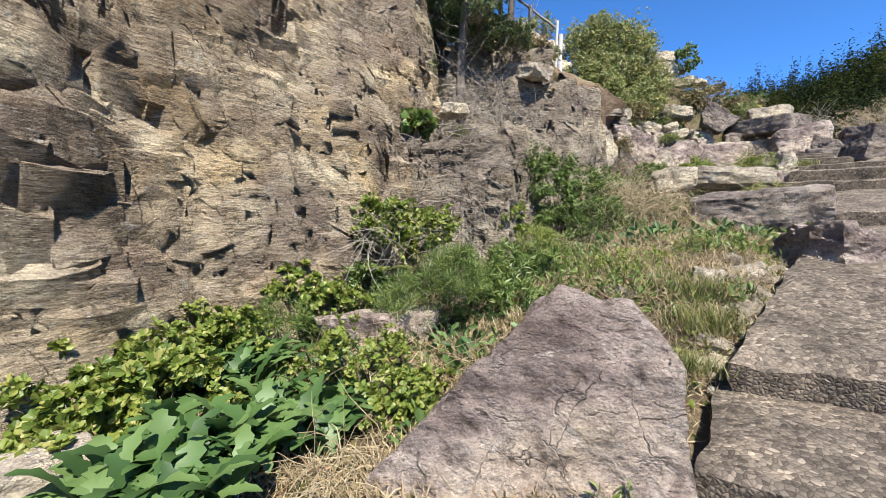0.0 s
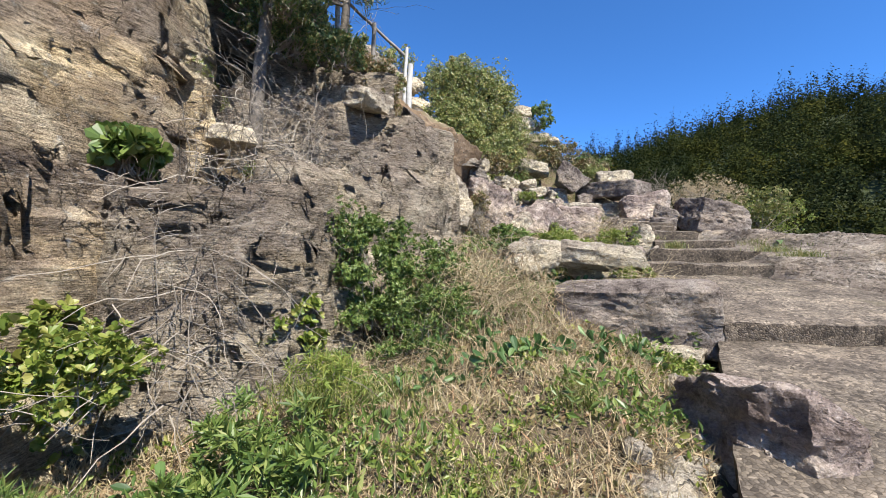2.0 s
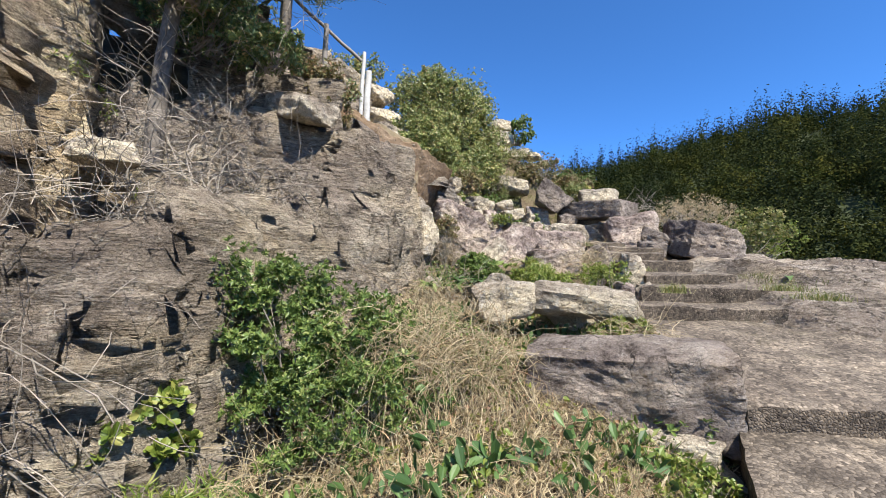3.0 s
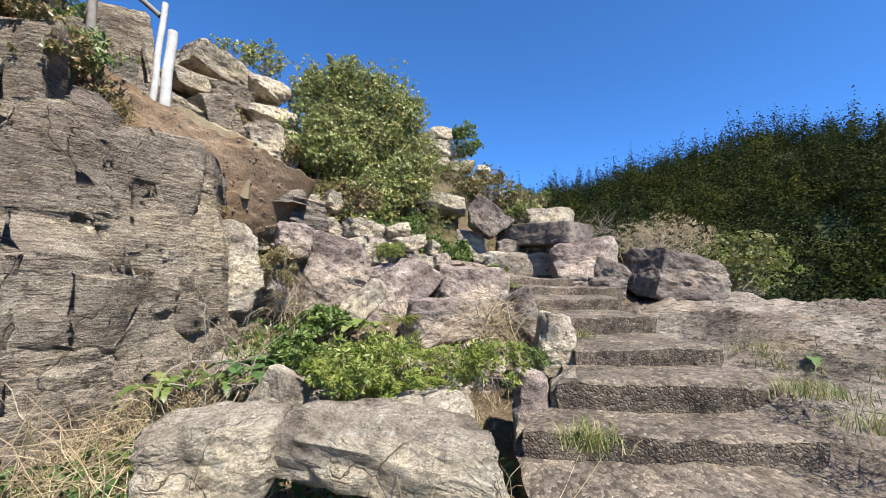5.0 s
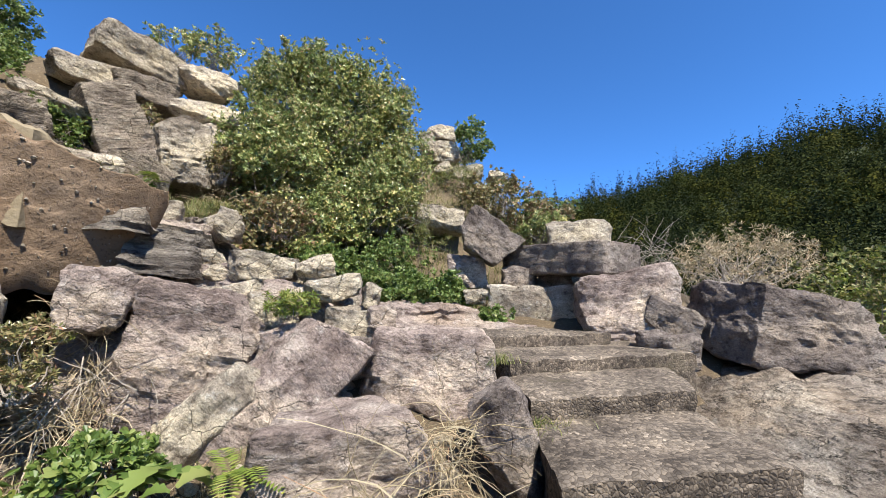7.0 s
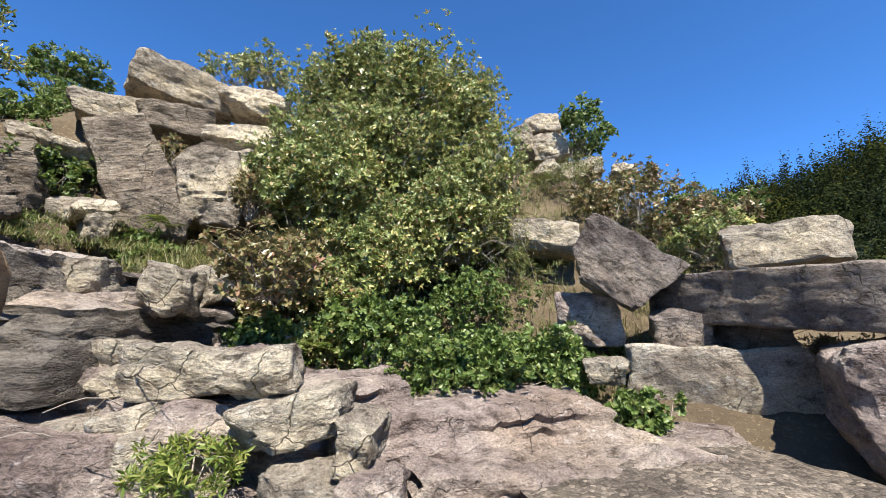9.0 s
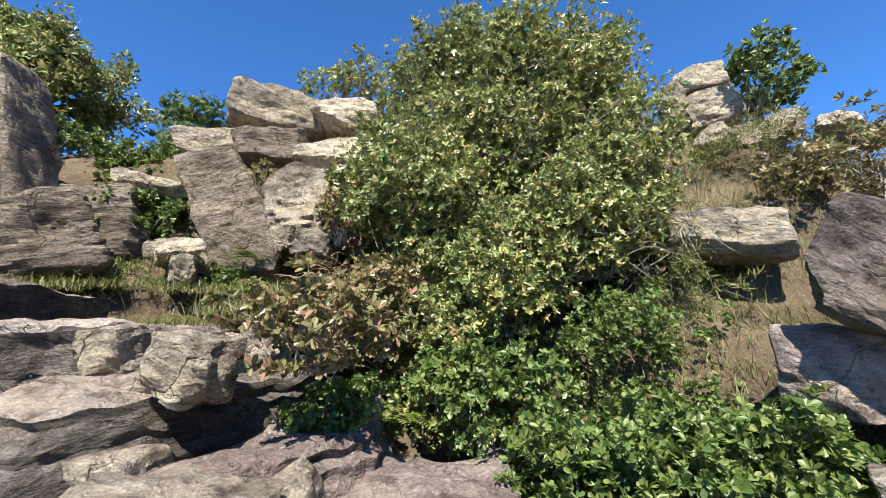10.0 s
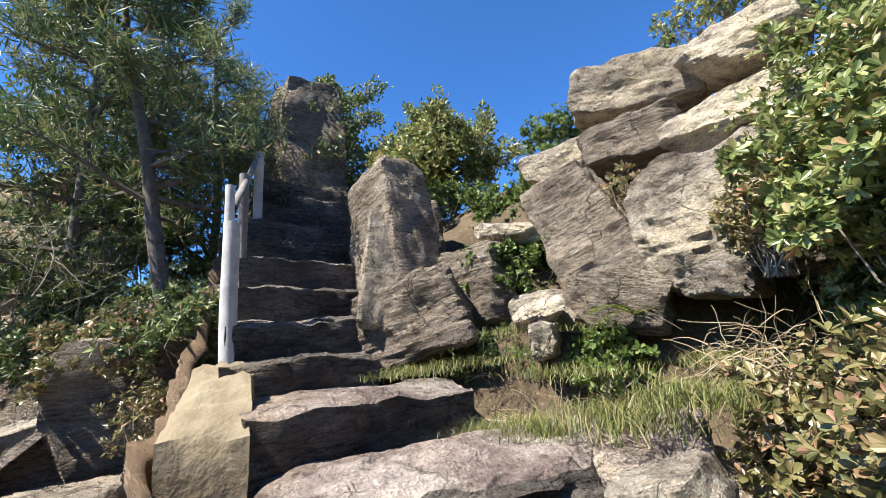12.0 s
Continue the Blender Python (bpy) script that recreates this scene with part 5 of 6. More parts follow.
bush("weed", (-2.49, 3.53, -0.13), (0.59, 0.50, 0.26), LIME, "yellow green weeds at the cliff's foot", 177, 3000, (0.050, 0.040), 26, 14, category="plant")
bush("weed", (-0.27, 2.93, -0.05), (0.37, 0.40, 0.22), LIME, "small leaved weeds beside the boulder", 178, 3000, (0.050, 0.035), 26, 14, category="plant")
bush("weed", (-2.30, 2.43, -0.13), (0.37, 0.50, 0.24), LIME, "yellow green weeds at the cliff's foot", 179, 3500, (0.070, 0.050), 26, 14, category="plant")
bush("weed", (2.41, 4.88, 0.62), (0.83, 0.60, 0.27), LIME, "low weeds in dry grass", 180, 1800, (0.050, 0.020), 26, 14, category="plant")
bush("weed", (0.98, 6.99, 1.19), (0.44, 0.40, 0.31), LIME, "lime green creeper on the buttress", 181, 2500, (0.075, 0.060), 26, 14, category="plant")
bush("weed", (-0.44, 7.17, 2.94), (0.31, 0.30, 0.21), FRESH, "broad leaved creeper on the cliff", 182, 900, (0.140, 0.120), 26, 14, category="plant")
bush("weed", (-0.82, 5.60, 1.12), (0.47, 0.35, 0.37), LIME, "lime green ivy on the cliff", 183, 3000, (0.070, 0.055), 26, 14, category="plant")
bush("weed", (-0.12, 5.83, 1.03), (0.37, 0.40, 0.37), LIME, "pale creeper at the cliff's foot", 184, 2500, (0.060, 0.040), 26, 14, category="plant")
bush("weed", (0.98, 5.31, 0.37), (0.66, 0.60, 0.41), FRESH, "clump of bright narrow leaves", 185, 4500, (0.110, 0.025), 26, 14, category="plant")
bush("weed", (0.17, 4.40, 0.62), (0.38, 0.50, 0.32), FRESH, "feathery green fennel plant", 186, 5000, (0.120, 0.008), 26, 14, category="plant")
bush("weed", (-0.28, 4.56, 0.26), (0.50, 0.60, 0.34), FRESH, "feathery green fennel plant", 187, 4000, (0.110, 0.008), 26, 14, category="plant")
bush("weed", (0.61, 4.86, 0.18), (0.63, 0.60, 0.36), FRESH, "clump of bright narrow leaves", 188, 3500, (0.110, 0.025), 26, 14, category="plant")
bush("weed", (-2.48, 4.56, 0.21), (0.48, 0.40, 0.34), LIME, "creeper at the cliff's foot", 189, 1800, (0.070, 0.040), 26, 14, category="plant")
bush("weed", (-0.95, 6.59, 0.48), (0.64, 0.40, 0.70), LIME, "lime green ivy on the cliff", 190, 3500, (0.090, 0.075), 26, 14, category="plant")
bush("weed", (1.37, 6.03, 0.88), (0.37, 0.40, 0.26), LIME, "light green grass and weeds", 191, 2500, (0.100, 0.012), 26, 14, category="plant")
bush("weed", (3.31, 6.02, 0.70), (0.41, 0.50, 0.31), LIME, "low yellow green weeds", 192, 2200, (0.050, 0.030), 26, 14, category="plant")
bush("weed", (4.65, 5.78, 0.85), (0.50, 0.40, 0.24), LIME, "low weeds around stones", 193, 1600, (0.050, 0.030), 26, 14, category="plant")
bush("weed", (5.32, 8.72, 2.28), (0.51, 0.50, 0.25), LIME, "bright green moss and fern patch", 194, 4000, (0.050, 0.020), 26, 14, category="plant")
bush("weed", (6.30, 8.36, 2.42), (0.35, 0.40, 0.17), LIME, "bright green moss and fern patch", 195, 2000, (0.050, 0.020), 26, 14, category="plant")
bush("weed", (5.72, 7.20, 1.82), (0.32, 0.30, 0.15), LIME, "green weeds behind the long boulder", 196, 1500, (0.050, 0.020), 26, 14, category="plant")
bush("weed", (4.67, 11.89, 3.36), (0.34, 0.35, 0.21), LIME, "weeds on the rubble", 197, 2200, (0.050, 0.020), 26, 14, category="plant")
bush("weed", (6.32, 11.63, 3.66), (0.27, 0.25, 0.14), LIME, "moss on the dry wall", 198, 1500, (0.050, 0.015), 26, 14, category="plant")
bush("weed", (5.32, 10.68, 2.64), (0.38, 0.30, 0.15), FRESH, "green weeds beside boulders", 199, 2500, (0.070, 0.040), 26, 14, category="plant")
bush("weed", (9.48, 14.88, 3.35), (0.37, 0.40, 0.39), FRESH, "ivy beside the stone block", 200, 3500, (0.050, 0.035), 26, 14, category="plant")
bush("weed", (9.18, 13.42, 3.37), (0.38, 0.35, 0.19), FRESH, "ivy beside the bedded rock", 201, 3000, (0.050, 0.035), 26, 14, category="plant")
bush("weed", (8.19, 13.41, 3.35), (0.28, 0.30, 0.19), FRESH, "ivy beside the bedded rock", 202, 2500, (0.050, 0.035), 26, 14, category="plant")
bush("weed", (5.50, 14.04, 4.07), (0.43, 0.30, 0.21), FRESH, "ivy over the hewn step", 203, 3000, (0.050, 0.035), 26, 14, category="plant")
bush("weed", (4.48, 13.67, 3.92), (0.41, 0.30, 0.25), FRESH, "ivy over the hewn step", 204, 3000, (0.050, 0.040), 26, 14, category="plant")
bush("weed", (7.24, 9.11, 2.20), (0.18, 0.30, 0.25), FRESH, "bright green weeds beside the kerb", 205, 2500, (0.050, 0.012), 26, 14, category="plant")
bush("weed", (5.47, 6.24, 1.11), (0.47, 0.35, 0.16), FRESH, "green weeds before the long boulder", 206, 1200, (0.060, 0.030), 26, 14, category="plant")
bush("weed", (-0.32, 8.76, 4.00), (0.30, 0.40, 0.58), LIME, "yellow green weeds in the gully", 207, 2500, (0.070, 0.020), 26, 14, category="plant")
bush("weed", (0.62, 9.13, 3.04), (0.44, 0.40, 0.31), LIME, "weeds on the twiggy ledge", 208, 1800, (0.060, 0.020), 26, 14, category="plant")
bush("weed", (2.63, 10.45, 3.41), (0.50, 0.40, 0.41), LIME, "weeds in the column's joint", 209, 1500, (0.060, 0.020), 26, 14, category="plant")
bush("weed", (3.29, 10.45, 2.02), (0.39, 0.50, 0.26), FRESH, "green weeds at the ledge's foot", 210, 2500, (0.070, 0.030), 26, 14, category="plant")
bush("weed", (4.02, 10.85, 3.42), (0.19, 0.25, 0.39), RUSSET, "brown shrub under the earth bank", 211, 2200, (0.050, 0.020), 26, 14, category="plant")
bush("weed", (4.74, 10.83, 3.17), (0.26, 0.25, 0.29), RUSSET, "brown shrub under the earth bank", 212, 1800, (0.050, 0.020), 26, 14, category="plant")
bush("weed", (5.72, 13.31, 4.07), (0.52, 0.30, 0.20), FRESH, "ivy hanging over the hewn step", 213, 5000, (0.055, 0.040), 26, 14, category="plant")
bush("weed", (5.45, 13.90, 3.82), (0.56, 0.35, 0.28), FRESH, "ivy over the hewn step", 214, 4500, (0.055, 0.040), 26, 14, category="plant")
bush("weed", (11.00, 13.60, 3.68), (0.38, 0.30, 0.25), STRAW, "withered fern beside the stone slab", 215, 2500, (0.070, 0.020), 26, 14, category="plant")
bush("weed", (3.80, 11.59, 3.26), (0.21, 0.30, 0.49), RUSSET, "brown shrub in the joint", 216, 1500, (0.060, 0.020), 26, 14, category="plant")
rosette("plant", (-1.39, 2.13, 0.05), BROAD, "big broad leaved plant with toothed green leaves", 217, 170, 0.36, 0.12, 0.38, 2.0)
rosette("plant", (-1.07, 2.82, -0.06), BROAD, "big broad leaved plant with toothed green leaves", 218, 150, 0.36, 0.12, 0.38, 2.0)
rosette("plant", (-1.97, 3.63, 0.06), BROAD, "big broad leaved plant with toothed green leaves", 219, 150, 0.34, 0.12, 0.42, 2.0)
rosette("plant", (-2.40, 2.52, -0.04), LIME, "yellow green broad leaved weeds", 220, 45, 0.30, 0.11, 0.45)
rosette("plant", (4.69, 9.45, 2.40), BROAD, "broad leaved plant beside dry stems", 221, 26, 0.32, 0.14, 0.3)
rosette("plant", (4.15, 9.46, 2.32), FRESH, "green leaved plant beside dry stems", 222, 26, 0.30, 0.08, 0.35)
rosette("plant", (5.66, 10.40, 2.69), FRESH, "broad leaved plant beside boulders", 223, 18, 0.28, 0.14, 0.2)
rosette("plant", (9.44, 7.83, 2.53), BROAD, "dark broad leaved plant on bedrock", 224, 20, 0.25, 0.12, 0.2)
rosette("plant", (4.26, 6.86, 1.10), BROAD, "spiky green rosette before the long boulder", 225, 16, 0.22, 0.03, 0.03)
fern("fern", (5.38, 9.63, 2.32), "yellow green fern among the rocks", 226, 11, 0.55)
fern("fern", (5.74, 9.47, 2.42), "yellow green fern among the rocks", 227, 11, 0.55)
fern("fern", (6.14, 9.42, 2.45), "yellow green fern among the rocks", 228, 11, 0.50)
fern("fern", (5.52, 9.04, 2.22), "yellow green fern among the rocks", 229, 10, 0.50)
fern("fern", (5.86, 9.02, 2.24), "yellow green fern among the rocks", 230, 10, 0.50)
fern("fern", (6.13, 10.26, 2.75), "yellow green fern among the rocks", 231, 8, 0.40)
fern("fern", (5.85, 14.42, 4.18), "fern in the shrubs", 232, 7, 0.45)
fern("fern", (6.53, 14.53, 4.15), "fern in the shrubs", 233, 6, 0.35)
fern("fern", (6.08, 13.79, 4.11), "fern in the shrubs", 234, 6, 0.40)
fern("fern", (3.68, 14.57, 5.28), "fern under the rock finger", 235, 8, 0.40)
fern("fern", (4.09, 14.48, 5.61), "fern under the rock finger", 236, 8, 0.40)
fern("fern", (-0.74, 5.27, 0.78), "fern at the cliff's foot", 237, 8, 0.40)

for x, y, z, mat, leaf in ((-2.15, 2.95, -0.12, LIME, (0.07, 0.05)), (-2.65, 2.75, -0.15, LIME, (0.07, 0.05)), (-2.6, 3.2, -0.1, FRESH, (0.08, 0.04)), (-0.75, 3.35, -0.05, LIME, (0.055, 0.035)), (-2.15, 3.75, -0.05, LIME, (0.06, 0.045)), (-1.75, 4.35, 0.0, FRESH, (0.10, 0.010)), (-1.35, 4.85, 0.1, LIME, (0.065, 0.05)), (-1.0, 5.35, 0.25, FRESH, (0.08, 0.03)), (-1.9, 4.75, 0.3, LIME, (0.075, 0.06))):
    bush("weed", (x, y, z), (0.5, 0.35, 0.38), mat, "mixed green weeds along the cliff's foot", int(900 + 100 * y), 3200, leaf, 26, 14, category="plant")
for x, y, z in ((0.9, 10.2, 5.6), (1.35, 11.0, 5.75), (0.1, 10.5, 6.1), (2.3, 10.9, 5.35)):
    bush("shrub", (x, y, z), (0.65, 0.5, 0.5), NEEDLE, "dark evergreen shrub below the pines", int(3000 + 100 * (x + y)), 4500, (0.08, 0.03), 36, 26)

# dry stems and grass
tangle("dead_vines", (0.33, 8.28, 3.24), (0.90, 0.60, 0.50), "tangle of bleached dead vines on the ledge", 238, 180, 1.10, 0.0048)
tangle("dead_vines", (0.93, 9.00, 3.96), (0.90, 0.70, 0.50), "tangle of bleached dead vines on the ledge", 239, 195, 1.00, 0.0048)
tangle("dead_vines", (0.07, 7.20, 2.28), (0.90, 0.40, 0.60), "dead vines hanging over the buttress", 240, 165, 1.00, 0.0048)
tangle("dead_vines", (0.62, 7.22, 2.34), (0.70, 0.40, 0.50), "dead vines hanging over the buttress", 241, 135, 1.00, 0.0048)
tangle("dead_vines", (1.77, 9.37, 3.55), (0.70, 0.50, 0.50), "dead vines before the columns", 242, 120, 0.90, 0.0048)
tangle("dead_vines", (0.14, 8.80, 4.84), (0.80, 0.50, 0.50), "bare branches above the gully", 243, 60, 0.80, 0.0048)
tangle("dead_vines", (0.32, 6.41, 1.37), (0.80, 0.50, 0.70), "dead vines at the cliff's corner", 244, 105, 1.00, 0.0048)
tangle("dead_vines", (-0.87, 5.31, 1.18), (0.60, 0.30, 0.40), "dry vines over creepers", 245, 75, 0.80, 0.0048)
tangle("dead_vines", (4.42, 9.35, 2.32), (0.60, 0.40, 0.25), "dry stems between boulders", 246, 75, 0.70, 0.0048)
tangle("dead_vines", (4.90, 11.37, 3.12), (0.40, 0.30, 0.30), "dry roots between boulders", 247, 75, 0.60, 0.0048)
tangle("dead_vines", (5.82, 12.00, 3.78), (0.50, 0.30, 0.20), "dry roots over the wall stones", 248, 60, 0.60, 0.0048)
tangle("dead_vines", (6.40, 16.03, 7.54), (0.90, 0.50, 0.40), "bare grey twigs in the shrub", 249, 195, 0.60, 0.0048)
tangle("dead_vines", (8.01, 15.63, 5.57), (0.70, 0.40, 0.40), "bare twigs on the slope", 250, 45, 0.70, 0.0048)
tangle("dead_vines", (11.69, 13.04, 4.48), (1.00, 0.60, 0.30), "dry twigs behind the boulders", 251, 135, 0.70, 0.0048)
tangle("dead_vines", (1.28, 9.50, 6.41), (0.90, 0.60, 0.70), "bare twigs under the pines", 252, 90, 0.90, 0.0048)
tangle("dry_grass", (3.12, 7.31, 1.81), (0.70, 0.50, 0.35), "heap of straw coloured dry grass", 253, 420, 0.75, 0.0035, 0.3, 0.16, STRAW, "dry grass")
tangle("dry_grass", (3.73, 7.12, 1.70), (0.60, 0.50, 0.35), "heap of straw coloured dry grass", 254, 420, 0.75, 0.0035, 0.3, 0.16, STRAW, "dry grass")
tangle("dry_grass", (3.55, 8.36, 1.90), (0.80, 0.50, 0.30), "heap of straw coloured dry grass", 255, 420, 0.80, 0.0035, 0.3, 0.16, STRAW, "dry grass")
tangle("dry_grass", (2.25, 6.80, 0.95), (0.80, 0.50, 0.20), "dry grass lying on the ground", 256, 520, 0.60, 0.0035, 0.3, 0.16, STRAW, "dry grass")
tangle("dry_grass", (3.49, 6.38, 1.08), (0.80, 0.50, 0.20), "reddish dry grass lying on the ground", 257, 560, 0.60, 0.0035, 0.3, 0.16, STRAW, "dry grass")
tangle("dry_grass", (2.41, 6.16, 0.82), (0.90, 0.60, 0.22), "reddish dry grass lying on the ground", 258, 600, 0.60, 0.0035, 0.3, 0.16, STRAW, "dry grass")
tangle("dry_grass", (-0.43, 3.54, 0.18), (0.60, 0.40, 0.10), "dry grass around the slab boulder", 259, 200, 0.50, 0.0035, 0.3, 0.16, STRAW, "dry grass")
tangle("dry_grass", (-0.59, 2.22, 0.01), (0.35, 0.30, 0.06), "dry grass beside the pointed boulder", 260, 160, 0.40, 0.0035, 0.3, 0.16, STRAW, "dry grass")
tangle("dry_grass", (0.90, 9.45, 3.41), (0.70, 0.50, 0.20), "reddish dry grass on the ledge", 261, 150, 0.60, 0.0035, 0.3, 0.16, STRAW, "dry grass")
tangle("dry_grass", (6.84, 9.23, 2.76), (0.30, 0.30, 0.30), "dry grass between boulders", 262, 160, 0.60, 0.0035, 0.3, 0.16, STRAW, "dry grass")
tangle("dry_grass", (7.41, 10.13, 2.82), (0.25, 0.25, 0.25), "dry grass between boulders", 263, 160, 0.50, 0.0035, 0.3, 0.16, STRAW, "dry grass")
tangle("dry_grass", (3.93, 9.14, 2.07), (0.70, 0.40, 0.15), "dry grass between boulders", 264, 240, 0.60, 0.0035, 0.3, 0.16, STRAW, "dry grass")
tangle("dry_grass", (5.73, 7.09, 1.91), (0.40, 0.30, 0.10), "dry grass behind the long boulder", 265, 220, 0.50, 0.0035, 0.3, 0.16, STRAW, "dry grass")
tangle("dry_grass", (4.81, 11.21, 2.94), (0.40, 0.30, 0.20), "dry grass between boulders", 266, 220, 0.50, 0.0035, 0.3, 0.16, STRAW, "dry grass")
tangle("dry_grass", (4.81, 11.56, 3.43), (0.40, 0.30, 0.25), "dry grass between boulders", 267, 200, 0.50, 0.0035, 0.3, 0.16, STRAW, "dry grass")
tangle("dry_grass", (4.94, 14.57, 5.31), (0.50, 0.30, 0.20), "dry grass above the ledge", 268, 160, 0.40, 0.0035, 0.3, 0.16, STRAW, "dry grass")
tangle("dry_grass", (3.99, 13.81, 4.84), (0.60, 0.30, 0.10), "dry grass on the landing", 269, 200, 0.35, 0.0035, 0.3, 0.16, STRAW, "dry grass")
tuft("grass_tuft", (2.46, 3.87, 0.71), GRASS, "long green grass at the concrete's edge", 270, 390, 0.32, 0.16)
tuft("grass_tuft", (2.19, 3.36, 0.51), GRASS, "long green grass at the concrete's edge", 271, 360, 0.32, 0.14)
tuft("grass_tuft", (2.72, 3.86, 0.60), GRASS, "long green grass at the concrete's edge", 272, 360, 0.32, 0.16)
tuft("grass_tuft", (1.72, 2.85, 0.36), GRASS, "green grass at the concrete's edge", 273, 300, 0.20, 0.10)
tuft("grass_tuft", (2.26, 4.58, 0.85), GRASS, "grass beside the path", 274, 200, 0.25, 0.25)
tuft("grass_tuft", (3.06, 5.18, 0.95), GRASS, "grass beside the path", 275, 200, 0.25, 0.30)
tuft("grass_tuft", (4.05, 13.26, 4.89), GRASS, "yellow green sedge tuft on the landing", 276, 630, 0.15, 0.14)
tuft("grass_tuft", (4.14, 13.55, 4.90), GRASS, "yellow green sedge tuft on the landing", 277, 630, 0.15, 0.12)
tuft("grass_tuft", (4.17, 14.31, 4.96), GRASS, "yellow green sedge tuft on the landing", 278, 630, 0.15, 0.15)
tuft("grass_tuft", (4.41, 14.89, 5.23), GRASS, "yellow green sedge tuft on the landing", 279, 630, 0.15, 0.15)
tuft("grass_tuft", (3.25, 12.84, 5.27), GRASS, "green grass beside the stairs", 280, 630, 0.11, 0.20)
tuft("grass_tuft", (3.23, 13.45, 5.31), GRASS, "green grass beside the stairs", 281, 630, 0.11, 0.22)
tuft("grass_tuft", (4.38, 13.74, 4.73), GRASS, "yellow grass on the landing", 282, 450, 0.09, 0.15)
tuft("grass_tuft", (7.30, 8.16, 2.07), GRASS, "grass at the step's end", 283, 390, 0.14, 0.12)
tuft("grass_tuft", (9.46, 8.04, 2.56), GRASS, "yellow green grass on bedrock", 284, 390, 0.16, 0.20)
tuft("grass_tuft", (9.33, 7.68, 2.50), GRASS, "yellow green grass on bedrock", 285, 390, 0.16, 0.20)
tuft("grass_tuft", (7.88, 9.26, 2.66), GRASS, "grass at the step's end", 286, 300, 0.12, 0.10)
tuft("grass_tuft", (8.13, 11.13, 3.23), GRASS, "grass at the step's end", 287, 300, 0.15, 0.10)
tuft("grass_tuft", (8.18, 10.34, 2.85), GRASS, "dry grass at the step's end", 288, 300, 0.12, 0.10)
tuft("grass_tuft", (4.63, 13.78, 5.01), GRASS, "straw coloured grass above the ledge", 289, 600, 0.17, 0.20)
tuft("grass_tuft", (4.98, 13.97, 5.15), GRASS, "straw coloured grass above the ledge", 290, 600, 0.17, 0.15)
tuft("grass_tuft", (3.41, 14.07, 5.54), GRASS, "green grass on the landing", 291, 600, 0.11, 0.30)
tuft("grass_tuft", (4.07, 13.94, 5.24), GRASS, "green grass on the landing", 292, 600, 0.11, 0.25)
tuft("grass_tuft", (3.27, 5.19, 1.07), GRASS, "green grass tuft beside stones", 293, 300, 0.25, 0.12)
tuft("grass_tuft", (1.39, 5.81, 1.06), GRASS, "light green grass among the rocks", 294, 450, 0.20, 0.20)
tuft("grass_tuft", (1.93, 5.95, 0.96), GRASS, "light green grass among the rocks", 295, 450, 0.20, 0.20)
tuft("grass_tuft", (8.62, 7.35, 2.40), GRASS, "yellow green grass on bedrock", 296, 300, 0.15, 0.15)
tuft("grass_tuft", (8.35, 6.76, 2.31), GRASS, "yellow green grass on bedrock", 297, 300, 0.15, 0.15)
tuft("grass_tuft", (6.26, 7.10, 2.38), GRASS, "grass at the step's end", 298, 240, 0.15, 0.07)



# ---- wooded hill far off ----
def hill_height(az, r):
    top = [(20, 9.1), (35, 13.1), (44, 14.9), (53, 16.5), (66, 16.4), (90, 17.9), (130, 15.0), (175, 8.0)]
    el = lerp_table(top, az)
    rise = min(1.0, max(0.0, (r - 48) / 62))
    return -9 + (9 + 118 * math.tan(radians(el)) * 0.93) * (rise ** 0.85) + 2.2 * fractal(Vector((az * 0.09, r * 0.03, 5)), 4) * rise


def hill_point(az, r):
    return Vector((3 + r * math.sin(radians(az)), 4 + r * math.cos(radians(az)), hill_height(az, r)))


nu, nv = 110, 40
hv = [hill_point(18 + 150 * i / nu, 44 + 96 * j / nv) for i in range(nu + 1) for j in range(nv + 1)]
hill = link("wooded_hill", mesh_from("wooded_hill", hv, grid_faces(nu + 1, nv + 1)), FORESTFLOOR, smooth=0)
tagged(hill, "dark wooded hill across the valley", "hill", kind="structure")
rnd = random.Random(7)
verts, faces = [], []
for _ in range(2700):
    az, r = rnd.uniform(20, 118), 50 + 66 * rnd.random() ** 0.7
    foot = hill_point(az, r)
    rad, tall = 1.6 + 3.0 * rnd.random() ** 1.6, rnd.uniform(0.75, 1.25)
    cone = rnd.random() < 0.22
    if cone:
        rad, tall = rad * 0.5, 3.0
    shift = Vector((rnd.uniform(0, 90), rnd.uniform(0, 90), 0))
    for _ in range(200):
        d = rand_dir(rnd, 0.35)
        q = rad * (0.82 + 0.55 * noise.noise(d * 1.9 + shift)) * rnd.uniform(0.8, 1.08)
        taper = 1.0 - 0.7 * max(0.0, d.z) if cone else 1.0
        p = foot + Vector((d.x * q * taper, d.y * q * taper, 0.8 + (d.z + 0.6) * q * tall))
        leaf_at(verts, faces, p, (d.cross(rand_dir(rnd)) + rand_dir(rnd) * 0.35).normalized(), (d + rand_dir(rnd) * 0.45).normalized(), rnd.uniform(0.24, 0.5), rnd.uniform(0.16, 0.34), 0.05)
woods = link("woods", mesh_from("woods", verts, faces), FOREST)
tagged(woods, "mixed dark green trees covering the far hill", "woods", kind="stuff")


